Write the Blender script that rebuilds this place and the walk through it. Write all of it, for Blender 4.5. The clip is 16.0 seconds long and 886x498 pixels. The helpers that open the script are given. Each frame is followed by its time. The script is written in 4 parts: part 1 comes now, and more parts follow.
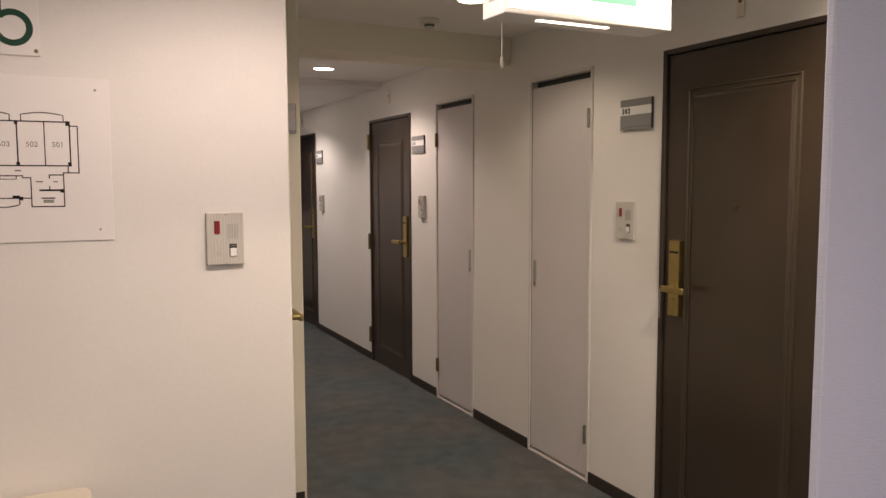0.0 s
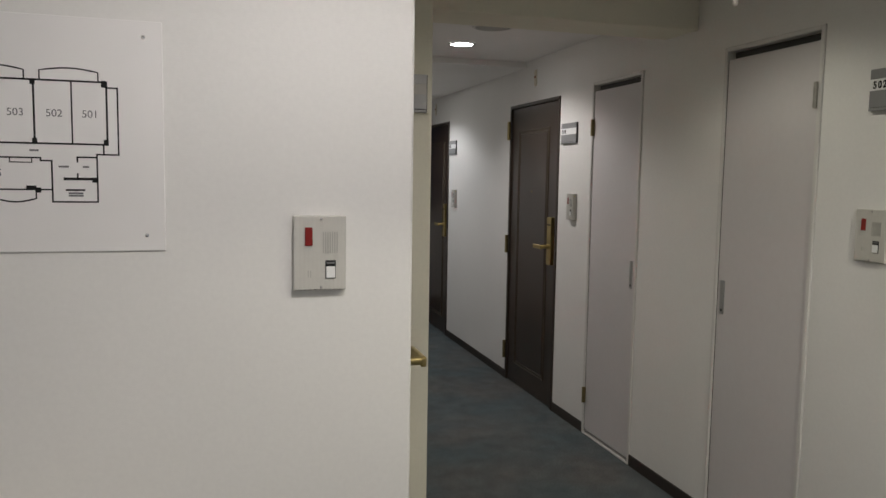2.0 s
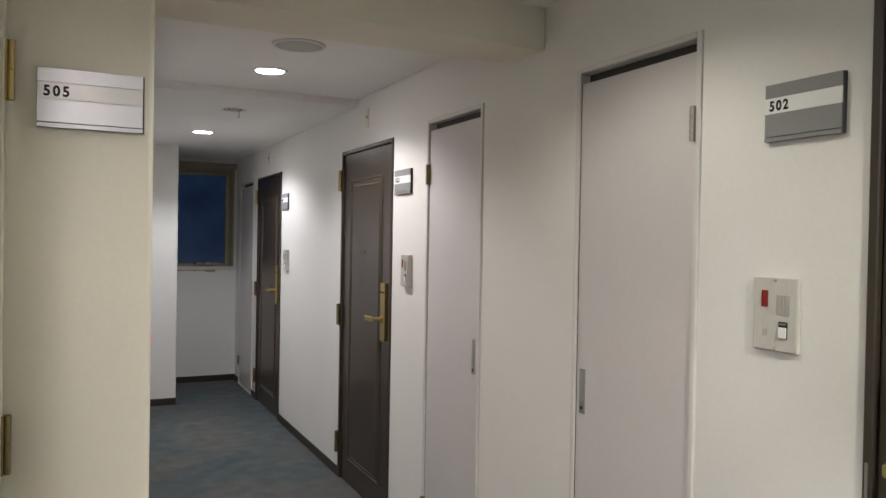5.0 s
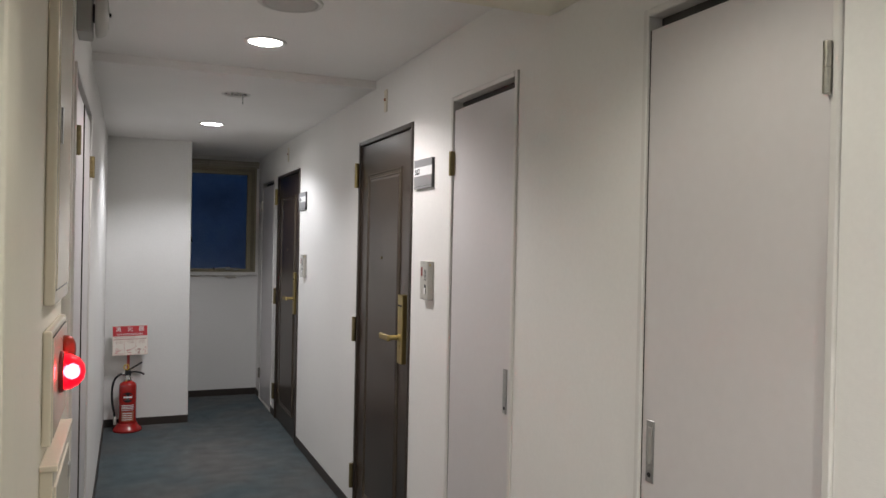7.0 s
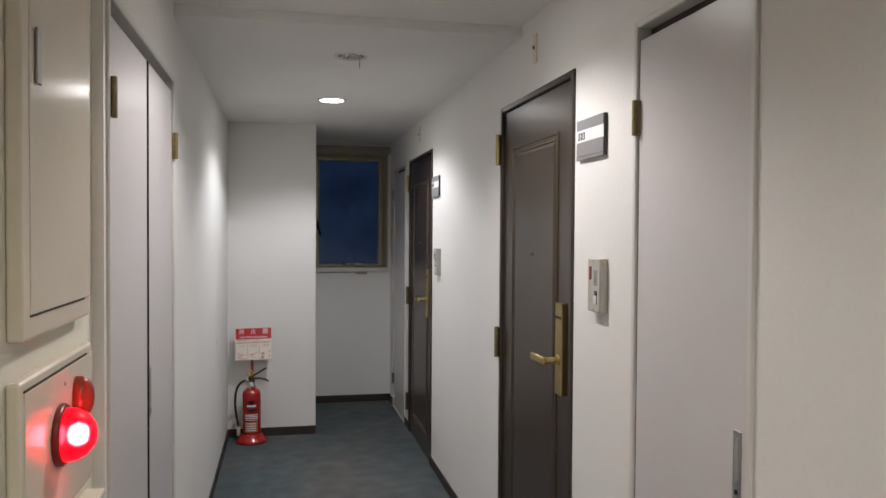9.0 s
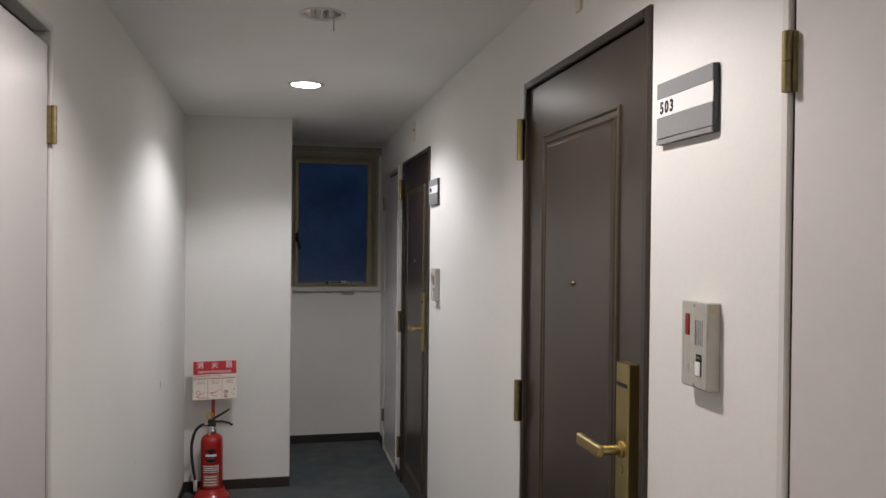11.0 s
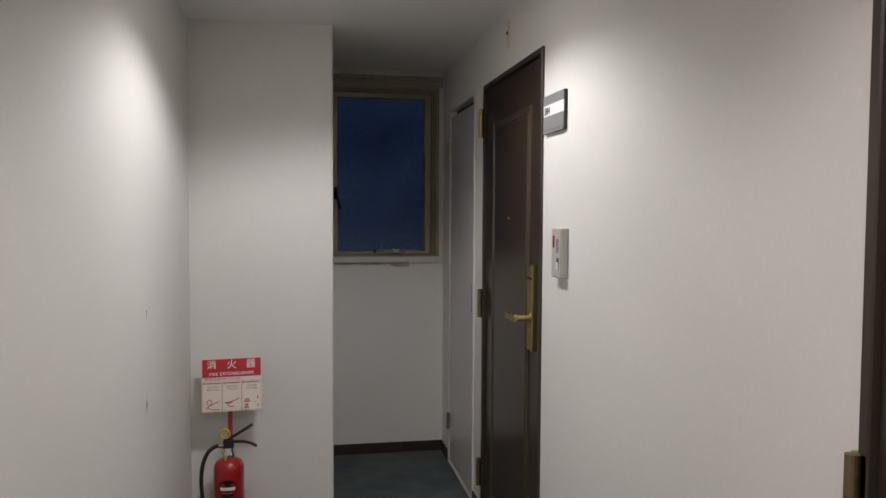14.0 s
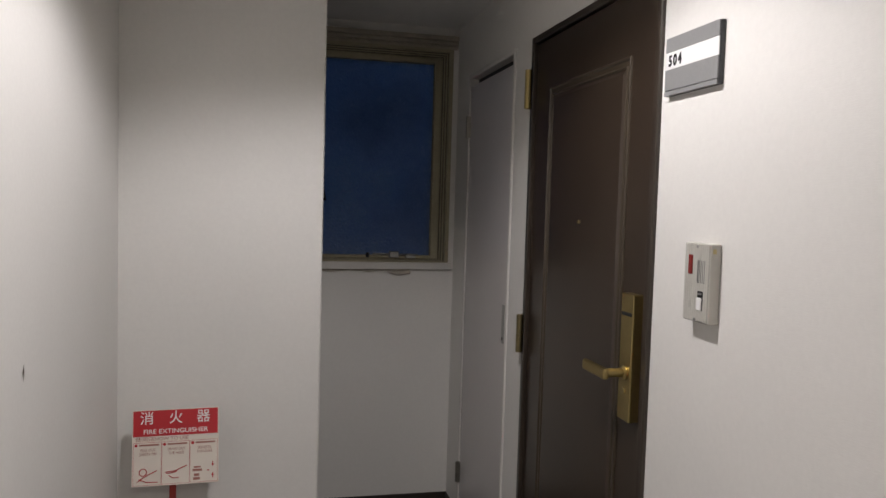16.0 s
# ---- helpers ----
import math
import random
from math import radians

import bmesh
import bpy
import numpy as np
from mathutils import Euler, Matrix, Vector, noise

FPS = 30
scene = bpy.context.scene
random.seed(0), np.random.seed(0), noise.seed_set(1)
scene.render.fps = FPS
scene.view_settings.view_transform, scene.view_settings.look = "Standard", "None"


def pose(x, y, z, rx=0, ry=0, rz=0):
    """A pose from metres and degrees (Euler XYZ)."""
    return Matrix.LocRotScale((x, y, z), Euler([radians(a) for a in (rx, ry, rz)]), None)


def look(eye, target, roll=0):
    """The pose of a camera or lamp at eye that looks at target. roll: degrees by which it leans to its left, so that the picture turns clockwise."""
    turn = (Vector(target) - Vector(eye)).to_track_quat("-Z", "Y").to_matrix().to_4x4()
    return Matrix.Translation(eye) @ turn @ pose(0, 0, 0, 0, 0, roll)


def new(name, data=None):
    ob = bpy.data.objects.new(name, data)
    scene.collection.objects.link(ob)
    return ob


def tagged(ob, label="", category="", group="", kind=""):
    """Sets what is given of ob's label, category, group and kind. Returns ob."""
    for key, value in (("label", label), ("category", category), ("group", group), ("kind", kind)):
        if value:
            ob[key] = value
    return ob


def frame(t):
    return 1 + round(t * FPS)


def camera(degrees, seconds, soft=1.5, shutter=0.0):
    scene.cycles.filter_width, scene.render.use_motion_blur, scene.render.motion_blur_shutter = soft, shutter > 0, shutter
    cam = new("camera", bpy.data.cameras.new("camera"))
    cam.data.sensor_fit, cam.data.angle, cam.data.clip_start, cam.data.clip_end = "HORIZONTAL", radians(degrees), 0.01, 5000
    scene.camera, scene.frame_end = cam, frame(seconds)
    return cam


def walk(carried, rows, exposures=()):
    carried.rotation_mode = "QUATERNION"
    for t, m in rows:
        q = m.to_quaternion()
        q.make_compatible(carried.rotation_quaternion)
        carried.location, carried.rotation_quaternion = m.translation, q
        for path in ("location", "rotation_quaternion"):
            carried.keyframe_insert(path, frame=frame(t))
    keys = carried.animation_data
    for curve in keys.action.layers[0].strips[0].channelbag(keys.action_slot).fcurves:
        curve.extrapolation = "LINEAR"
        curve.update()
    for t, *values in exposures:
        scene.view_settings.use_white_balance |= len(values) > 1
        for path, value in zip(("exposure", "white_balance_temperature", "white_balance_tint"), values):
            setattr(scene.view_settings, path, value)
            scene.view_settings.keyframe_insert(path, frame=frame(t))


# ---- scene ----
cam = camera(60.5, 16.0)
EXPOSURES = [
    (0.0, -0.36, 8000, 24), (0.3, -0.52, 7300, 18), (0.7, -0.66, 6700, 12), (1.5, -0.75, 6500, 10), (2.5, -0.74, 6500, 10), (3.0, -0.48, 6500, 11),
    (3.5, -0.15, 6500, 11), (4.0, 0.15, 6450, 12), (4.2, 0.20, 6450, 12), (6.3, 0.03, 6400, 12), (6.5, 0.06, 6400, 12), (7.0, 0.11, 6400, 12), (8.0, 0.17, 6400, 12), (8.5, 0.15, 6420, 12), (11.0, -0.05, 6600, 13), (11.5, -0.05, 6600, 14), (12.0, -0.02, 6600, 12), (12.5, 0.16, 6650, 11),
    (13.0, 0.34, 6720, 10), (13.5, 0.12, 6700, 11), (14.0, -0.10, 6750, 13), (14.5, -0.12, 6750, 13), (15.0, -0.10, 6850, 15), (16.0, -0.12, 6850, 15),
]
PATH = [
    (0, (0.078, 0.242, 1.523), (0.959, 2.029, 1.35), -0.2),
    (0.5, (0.088, 0.444, 1.516), (0.684, 2.344, 1.324), 0.4),
    (1, (0.11, 0.628, 1.519), (0.599, 2.558, 1.326), 0.7),
    (1.5, (0.2, 0.839, 1.517), (0.689, 2.769, 1.323), 0.7),
    (2, (0.302, 1.001, 1.522), (0.868, 2.91, 1.333), 0.9),
    (2.5, (0.416, 1.189, 1.521), (1.164, 3.038, 1.374), 1.1),
    (3, (0.516, 1.349, 1.524), (1.408, 3.137, 1.436), 0.9),
    (3.5, (0.687, 1.471, 1.522), (1.596, 3.25, 1.441), 0.5),
    (4, (0.807, 1.547, 1.519), (1.707, 3.332, 1.456), 0.3),
    (4.2, (0.827, 1.574, 1.514), (1.721, 3.363, 1.465), 0.4),
    (6.3, (1.084, 2.103, 1.514), (1.921, 3.919, 1.506), 2.0),
    (6.5, (1.138, 2.159, 1.514), (1.953, 3.985, 1.507), 1.7),
    (7, (1.234, 2.301, 1.51), (1.997, 4.15, 1.494), 1.2),
    (7.5, (1.336, 2.507, 1.514), (2.041, 4.378, 1.494), 0.6),
    (8, (1.379, 2.72, 1.499), (1.949, 4.637, 1.459), 0.4),
    (8.5, (1.424, 2.936, 1.511), (1.881, 4.883, 1.463), 0.2),
    (8.7, (1.435, 3.008, 1.508), (1.859, 4.962, 1.459), 0.2),
    (10.8, (1.626, 3.909, 1.539), (2.017, 5.870, 1.522), 0.6),
    (11, (1.621, 3.988, 1.535), (2.043, 5.943, 1.518), 0.6),
    (11.5, (1.604, 4.168, 1.539), (2.1, 6.105, 1.52), -0.1),
    (12, (1.613, 4.317, 1.509), (2.168, 6.238, 1.48), -0.5),
    (12.5, (1.639, 4.572, 1.5), (2.161, 6.502, 1.461), 0.6),
    (13, (1.624, 4.813, 1.484), (2.06, 6.764, 1.428), 1.6),
    (13.5, (1.576, 5.081, 1.478), (1.956, 7.043, 1.407), 1.2),
    (14, (1.556, 5.321, 1.459), (1.921, 7.285, 1.36), 0.3),
    (14.5, (1.56, 5.594, 1.472), (1.916, 7.558, 1.354), 0.3),
    (15, (1.529, 5.873, 1.468), (1.93, 7.828, 1.334), 1.1),
    (15.5, (1.493, 6.085, 1.469), (1.952, 8.028, 1.342), 1.4),
    (16, (1.509, 6.296, 1.473), (1.967, 8.239, 1.352), 1.7),
]
walk(cam, [(t, look(eye, target, roll)) for t, eye, target, roll in PATH], EXPOSURES)

# ---- world and lights ----
world = bpy.data.worlds.new("dusk")
scene.world = world
world.use_nodes = True
world.node_tree.nodes["Background"].inputs[0].default_value = (0.068, 0.195, 0.54, 1)
world.node_tree.nodes["Background"].inputs[1].default_value = 0.06


def spot(x, y, z, watts, colour, cone, blend, size=0.06):
    data = bpy.data.lights.new("downlight_beam", "SPOT")
    data.energy, data.color, data.spot_size, data.spot_blend, data.shadow_soft_size = watts, colour, radians(cone), blend, size
    ob = new("downlight_beam", data)
    ob.location = (x, y, z)
    return ob


COOL, DIM, HALL, COLD = (1.0, 0.955, 0.935), (0.985, 0.955, 0.815), (1.0, 0.945, 0.925), (0.945, 0.955, 0.985)
CORRIDOR_LAMPS = [(1.745, 5.53, 2.335), (1.742, 7.737, 2.295)]
# the last hall lamp is unseen: added to brighten the stub wall's south face
HALL_LAMPS = [(1.76, 3.34, 2.35), (0.62, 1.75, 2.35), (1.88, 1.55, 2.35), (-0.3, -0.5, 2.35)]
for (lx, ly, lz), tone in zip(CORRIDOR_LAMPS, (COOL, COLD)):
    spot(lx, ly, lz - 0.012, 63, tone, 143, 0.42)
spot(*HALL_LAMPS[0][:2], 2.338, 23, DIM, 140, 0.5)
spot(*HALL_LAMPS[1][:2], 2.338, 92, HALL, 172, 0.5)
spot(*HALL_LAMPS[2][:2], 2.338, 137, DIM, 152, 0.5)
# added fill from behind the walk, no known fixture
spot(*HALL_LAMPS[3][:2], 2.338, 150, HALL, 170, 0.6)


# ---- materials ----
def mat(name, colour, rough=0.5, metal=0.0, grain=None, blotch=None, bump=None, spec=0.5, emit=None, trans=0.0, coat=0.0):
    """grain, blotch: (scale, amount) of lightness variation; bump: (scale, height in metres)."""
    m = bpy.data.materials.new(name)
    m.use_nodes = True
    n, l = m.node_tree.nodes, m.node_tree.links
    b = n["Principled BSDF"]
    b.inputs["Base Color"].default_value = (*colour, 1)
    b.inputs["Roughness"].default_value, b.inputs["Metallic"].default_value = rough, metal
    b.inputs["Specular IOR Level"].default_value = spec
    b.inputs["Transmission Weight"].default_value = trans
    b.inputs["Coat Weight"].default_value = coat
    if emit:
        b.inputs["Emission Color"].default_value = (*emit[0], 1)
        b.inputs["Emission Strength"].default_value = emit[1]
    co = n.new("ShaderNodeNewGeometry")
    last = None
    for scale, amount in [v for v in (grain, blotch) if v]:
        t = n.new("ShaderNodeTexNoise")
        t.inputs["Scale"].default_value, t.inputs["Detail"].default_value = scale, 5
        l.new(co.outputs["Position"], t.inputs["Vector"])
        r = n.new("ShaderNodeMapRange")
        r.inputs["From Min"].default_value, r.inputs["From Max"].default_value = 0.3, 0.7
        r.inputs["To Min"].default_value, r.inputs["To Max"].default_value = 1 - amount, 1 + amount
        l.new(t.outputs["Fac"], r.inputs["Value"])
        mx = n.new("ShaderNodeMix")
        mx.data_type, mx.blend_type = "RGBA", "MULTIPLY"
        mx.inputs["Factor"].default_value = 1
        if last is None:
            mx.inputs["A"].default_value = (*colour, 1)
        else:
            l.new(last, mx.inputs["A"])
        l.new(r.outputs["Result"], mx.inputs["B"])
        last = mx.outputs["Result"]
    if last is not None:
        l.new(last, b.inputs["Base Color"])
    if bump:
        t = n.new("ShaderNodeTexNoise")
        t.inputs["Scale"].default_value, t.inputs["Detail"].default_value = bump[0], 3
        l.new(co.outputs["Position"], t.inputs["Vector"])
        bp = n.new("ShaderNodeBump")
        bp.inputs["Distance"].default_value, bp.inputs["Strength"].default_value = bump[1], 1.0
        l.new(t.outputs["Fac"], bp.inputs["Height"])
        l.new(bp.outputs["Normal"], b.inputs["Normal"])
    return m


def wallpaper_mat(name, colour, relief=0.0004):
    """Vinyl wallpaper: fine short horizontal ribs, faint scuffs."""
    m = mat(name, colour, 0.72, grain=(90, 0.015), blotch=(1.3, 0.03))
    n, l = m.node_tree.nodes, m.node_tree.links
    co = n.new("ShaderNodeNewGeometry")
    mp = n.new("ShaderNodeMapping")
    mp.inputs["Scale"].default_value = (70, 70, 480)
    t = n.new("ShaderNodeTexNoise")
    t.inputs["Scale"].default_value, t.inputs["Detail"].default_value = 1, 2
    bp = n.new("ShaderNodeBump")
    bp.inputs["Distance"].default_value, bp.inputs["Strength"].default_value = relief, 0.5
    l.new(co.outputs["Position"], mp.inputs["Vector"])
    l.new(mp.outputs["Vector"], t.inputs["Vector"])
    l.new(t.outputs["Fac"], bp.inputs["Height"])
    l.new(bp.outputs["Normal"], n["Principled BSDF"].inputs["Normal"])
    return m


def carpet_mat():
    """Grey cut-pile carpet with blue-green patches and dark wear along the walking line."""
    m = mat("carpet", (0.1, 0.12, 0.135), 0.95, bump=(420, 0.004), spec=0.1)
    n, l = m.node_tree.nodes, m.node_tree.links
    co = n.new("ShaderNodeNewGeometry")
    a, b, c = n.new("ShaderNodeTexNoise"), n.new("ShaderNodeTexNoise"), n.new("ShaderNodeTexNoise")
    for t, sc, de in ((a, 1.9, 6), (b, 9, 10), (c, 170, 3)):
        t.inputs["Scale"].default_value, t.inputs["Detail"].default_value = sc, de
        l.new(co.outputs["Position"], t.inputs["Vector"])
    r1 = n.new("ShaderNodeValToRGB")
    r1.color_ramp.elements[0].position, r1.color_ramp.elements[0].color = 0.36, (0.136, 0.134, 0.129, 1)
    r1.color_ramp.elements[1].position, r1.color_ramp.elements[1].color = 0.62, (0.097, 0.122, 0.129, 1)
    l.new(a.outputs["Fac"], r1.inputs["Fac"])
    prev = r1.outputs["Color"]
    for t, lo, hi in ((b, 0.84, 1.12), (c, 0.45, 1.55)):
        mr = n.new("ShaderNodeMapRange")
        mr.inputs["From Min"].default_value, mr.inputs["From Max"].default_value = 0.32, 0.68
        mr.inputs["To Min"].default_value, mr.inputs["To Max"].default_value = lo, hi
        l.new(t.outputs["Fac"], mr.inputs["Value"])
        mx = n.new("ShaderNodeMix")
        mx.data_type, mx.blend_type = "RGBA", "MULTIPLY"
        mx.inputs["Factor"].default_value = 1
        l.new(prev, mx.inputs["A"])
        l.new(mr.outputs["Result"], mx.inputs["B"])
        prev = mx.outputs["Result"]
    l.new(prev, n["Principled BSDF"].inputs["Base Color"])
    return m


def glass_mat():
    """Frosted figured glass with fine wire-like relief."""
    # the blotches put the uneven glow from outside into the glass tint
    m = mat("frosted_glass", (0.72, 0.82, 0.92), 0.42, trans=1.0, grain=(140, 0.12), blotch=(2.6, 0.35))
    n, l = m.node_tree.nodes, m.node_tree.links
    co = n.new("ShaderNodeNewGeometry")
    v = n.new("ShaderNodeTexVoronoi")
    v.inputs["Scale"].default_value = 85
    bp = n.new("ShaderNodeBump")
    bp.inputs["Distance"].default_value, bp.inputs["Strength"].default_value = 0.006, 0.9
    l.new(co.outputs["Position"], v.inputs["Vector"])
    l.new(v.outputs["Distance"], bp.inputs["Height"])
    l.new(bp.outputs["Normal"], n["Principled BSDF"].inputs["Normal"])
    return m


PAPER = wallpaper_mat("white_wallpaper", (0.77, 0.755, 0.725))
CREAM = wallpaper_mat("cream_wallpaper", (0.78, 0.742, 0.63))
# the bluish light on the hall wall is put into this paper's colour
BLUISH = wallpaper_mat("bluish_lit_wallpaper", (0.58, 0.63, 0.76), 0.0016)
CEIL = mat("ceiling_paint", (0.82, 0.80, 0.775), 0.85, grain=(160, 0.02), blotch=(1.0, 0.04), bump=(260, 0.0008))
CARPET = carpet_mat()
SKIRT = mat("dark_brown_vinyl", (0.035, 0.027, 0.022), 0.45, grain=(40, 0.1))
BROWN = mat("dark_brown_steel", (0.038, 0.0250, 0.0165), 0.28, grain=(260, 0.10), blotch=(3, 0.14), bump=(420, 0.00004), spec=0.85)
BROWN_FRAME = mat("brown_frame_steel", (0.044, 0.033, 0.025), 0.32, grain=(200, 0.1))
BEAD = mat("worn_brown_bead", (0.054, 0.040, 0.026), 0.30, grain=(60, 0.08))
BRASS = mat("brushed_brass", (0.46, 0.36, 0.155), 0.36, 1.0, grain=(30, 0.06))
OLDBRASS = mat("dull_brass", (0.29, 0.235, 0.125), 0.42, 1.0, grain=(80, 0.15))
# near black: shade of the gap above the leaf, put into the strip's colour
STOPDK = mat("gap_shade_strip", (0.055, 0.052, 0.05), 0.7)
NICKEL = mat("worn_nickel_brass", (0.40, 0.385, 0.34), 0.38, 1.0, grain=(60, 0.12))
STEEL = mat("satin_steel", (0.42, 0.42, 0.41), 0.42, 1.0, grain=(150, 0.08))
DARK = mat("black_gap", (0.012, 0.012, 0.012), 0.7)
PANEL = mat("pinkish_white_laminate", (0.62, 0.59, 0.585), 0.28, grain=(40, 0.012), blotch=(2.2, 0.025), bump=(180, 0.0002))
TRIM = mat("white_trim_paint", (0.66, 0.64, 0.61), 0.4, blotch=(6, 0.04))
CREAMDOOR = mat("cream_door_paint", (0.66, 0.63, 0.52), 0.4, blotch=(3, 0.03))
CREAMBOX = mat("cream_enamel", (0.76, 0.685, 0.56), 0.17, blotch=(3, 0.03), grain=(40, 0.01), bump=(30, 0.0002))
ALU = mat("satin_aluminium", (0.55, 0.54, 0.545), 0.38, 1.0, blotch=(9, 0.05))
GREYBAND = mat("grey_plate_film", (0.25, 0.25, 0.25), 0.36, grain=(200, 0.04))
DARKSIDE = mat("charcoal_plastic", (0.03, 0.03, 0.032), 0.45)
WHITEP = mat("white_card", (0.80, 0.80, 0.79), 0.45)
ACRYL = mat("milky_acrylic", (0.82, 0.80, 0.78), 0.42, blotch=(5, 0.01))
IVORY = mat("ivory_plastic", (0.545, 0.53, 0.485), 0.4, grain=(60, 0.02))
# same ivory plastic, darkened to paint the shade in grooves and slots
IVORYDK = mat("ivory_groove_shade", (0.41, 0.40, 0.365), 0.5)
RED = mat("red_plastic", (0.22, 0.012, 0.009), 0.35)
REDPAINT = mat("red_enamel", (0.38, 0.014, 0.011), 0.22, blotch=(12, 0.06), coat=0.4)
REDPRINT = mat("red_print", (0.50, 0.022, 0.03), 0.4)
SIGNCARD = mat("yellowed_sign_card", (0.76, 0.70, 0.62), 0.45, blotch=(14, 0.03))
REDBROWN = mat("faded_red_print", (0.36, 0.15, 0.12), 0.5)
# yellowed brown filler strips; the shade inside gaps and slots is their colour
GAPSHADE = mat("aged_gap_shade", (0.034, 0.025, 0.015), 0.7, grain=(20, 0.3))
PINK = mat("faded_red_pole", (0.45, 0.06, 0.05), 0.4)
ORANGE = mat("orange_red_plastic", (0.33, 0.03, 0.012), 0.3, trans=0.2)
LAMPRED = mat("lit_red_lens", (1.0, 0.012, 0.03), 0.36, trans=0.8, emit=((1.0, 0.003, 0.03), 0.42))
LAMPRED.node_tree.nodes["Principled BSDF"].inputs["IOR"].default_value = 1.18
LAMPCORE = mat("lit_lamp_core", (1, 0.6, 0.6), 0.3, emit=((1.0, 0.33, 0.31), 46))
BLACK = mat("black_rubber", (0.014, 0.014, 0.015), 0.45)
INK = mat("black_ink", (0.011, 0.011, 0.011), 0.6, spec=0.25)
GREYINK = mat("grey_ink", (0.17, 0.17, 0.17), 0.6)
GREEN = mat("green_paint", (0.005, 0.062, 0.036), 0.35)
PALESTRIP = mat("pale_silver_strip", (0.60, 0.57, 0.54), 0.36, 0.6)
BRONZEDK = mat("dark_frame_strip", (0.085, 0.072, 0.05), 0.6, grain=(40, 0.2))
STICKER = mat("yellowed_sticker", (0.58, 0.48, 0.24), 0.5)
YELLOW = mat("yellow_plastic", (0.62, 0.42, 0.04), 0.4)
CHROME = mat("chrome", (0.72, 0.72, 0.71), 0.12, 1.0)
BRONZE = mat("champagne_aluminium", (0.36, 0.325, 0.225), 0.42, 0.4, grain=(60, 0.06), blotch=(5, 0.06))
GLASS = glass_mat()
LENS = mat("lamp_diffuser", (0.9, 0.9, 0.88), 0.4, emit=((1.0, 0.98, 0.95), 42))
LENSWARM = mat("warm_lamp_diffuser", (0.9, 0.9, 0.85), 0.4, emit=((1.0, 0.93, 0.78), 9))
EXITFACE = mat("lit_exit_face", (0.9, 0.92, 0.9), 0.4, emit=((0.93, 1.0, 0.95), 4))
EXITGREEN = mat("lit_exit_green", (0.02, 0.5, 0.2), 0.4, emit=((0.02, 0.7, 0.25), 1.0))
TAN = mat("yellowed_indicator_plastic", (0.68, 0.62, 0.50), 0.5, grain=(60, 0.05))
AMBER = mat("amber_brown_lens", (0.26, 0.075, 0.012), 0.35)
GOLDTEXT = mat("faded_orange_label", (0.42, 0.12, 0.06), 0.5, grain=(90, 0.15))
HEADTRIM = mat("grimy_window_head_trim", (0.40, 0.36, 0.29), 0.6, grain=(30, 0.12), blotch=(6, 0.12))
GREY = mat("grey_paint", (0.33, 0.33, 0.31), 0.45, blotch=(8, 0.06))
GREYGONG = mat("pale_grey_enamel", (0.50, 0.49, 0.46), 0.35, blotch=(8, 0.05))
SPK = mat("speaker_cloth", (0.50, 0.485, 0.46), 0.8, grain=(500, 0.25))
KRAFT = mat("torn_paper", (0.45, 0.41, 0.35), 0.9, grain=(30, 0.15))
SCUFF = mat("dark_scuff", (0.11, 0.085, 0.06), 0.8)
BINP = mat("cream_bin_plastic", (0.68, 0.62, 0.52), 0.4, blotch=(6, 0.03))


# ---- mesh helpers ----
def to_object(name, bm, material, smooth=False):
    bmesh.ops.recalc_face_normals(bm, faces=bm.faces)
    me = bpy.data.meshes.new(name)
    bm.to_mesh(me)
    bm.free()
    if smooth:
        for p in me.polygons:
            p.use_smooth = True
    me.materials.append(material)
    return new(name, me)


def part(name, bm, material, parent, label="", smooth=False):
    ob = to_object(name, bm, material, smooth)
    ob.parent = parent
    return tagged(ob, label)


def thing(name, m, label, category, group="", kind=""):
    ob = new(name)
    ob.empty_display_size = 0.1
    ob.matrix_world = m
    return tagged(ob, label, category, group, kind)


def box(x0, x1, y0, y1, z0, z1, bevel=0.0, seg=2, bm=None):
    """A box with rounded edges; into bm when one is given."""
    b = bmesh.new()
    bmesh.ops.create_cube(b, size=1)
    for v in b.verts:
        v.co = Vector(((x0 + x1) / 2 + v.co.x * (x1 - x0), (y0 + y1) / 2 + v.co.y * (y1 - y0), (z0 + z1) / 2 + v.co.z * (z1 - z0)))
    if bevel > 0:
        bmesh.ops.bevel(b, geom=list(b.edges), offset=bevel, segments=seg, affect="EDGES", profile=0.5)
    if bm is None:
        return b
    me = bpy.data.meshes.new("scratch")
    b.to_mesh(me)
    b.free()
    bm.from_mesh(me)
    bpy.data.meshes.remove(me)
    return bm


def lathe(profile, n=28, bm=None, m=None):
    """A turned shape about local z from (radius, z) pairs."""
    bm = bm or bmesh.new()
    rings = []
    for r, z in profile:
        ring = []
        for i in range(n):
            a = 2 * math.pi * i / n
            p = Vector((r * math.cos(a), r * math.sin(a), z))
            ring.append(bm.verts.new(m @ p if m else p))
        rings.append(ring)
    for a, b in zip(rings, rings[1:]):
        for i in range(n):
            bm.faces.new((a[i], a[(i + 1) % n], b[(i + 1) % n], b[i]))
    if profile[0][0] > 1e-5:
        bm.faces.new(rings[0][::-1])
    if profile[-1][0] > 1e-5:
        bm.faces.new(rings[-1])
    return bm


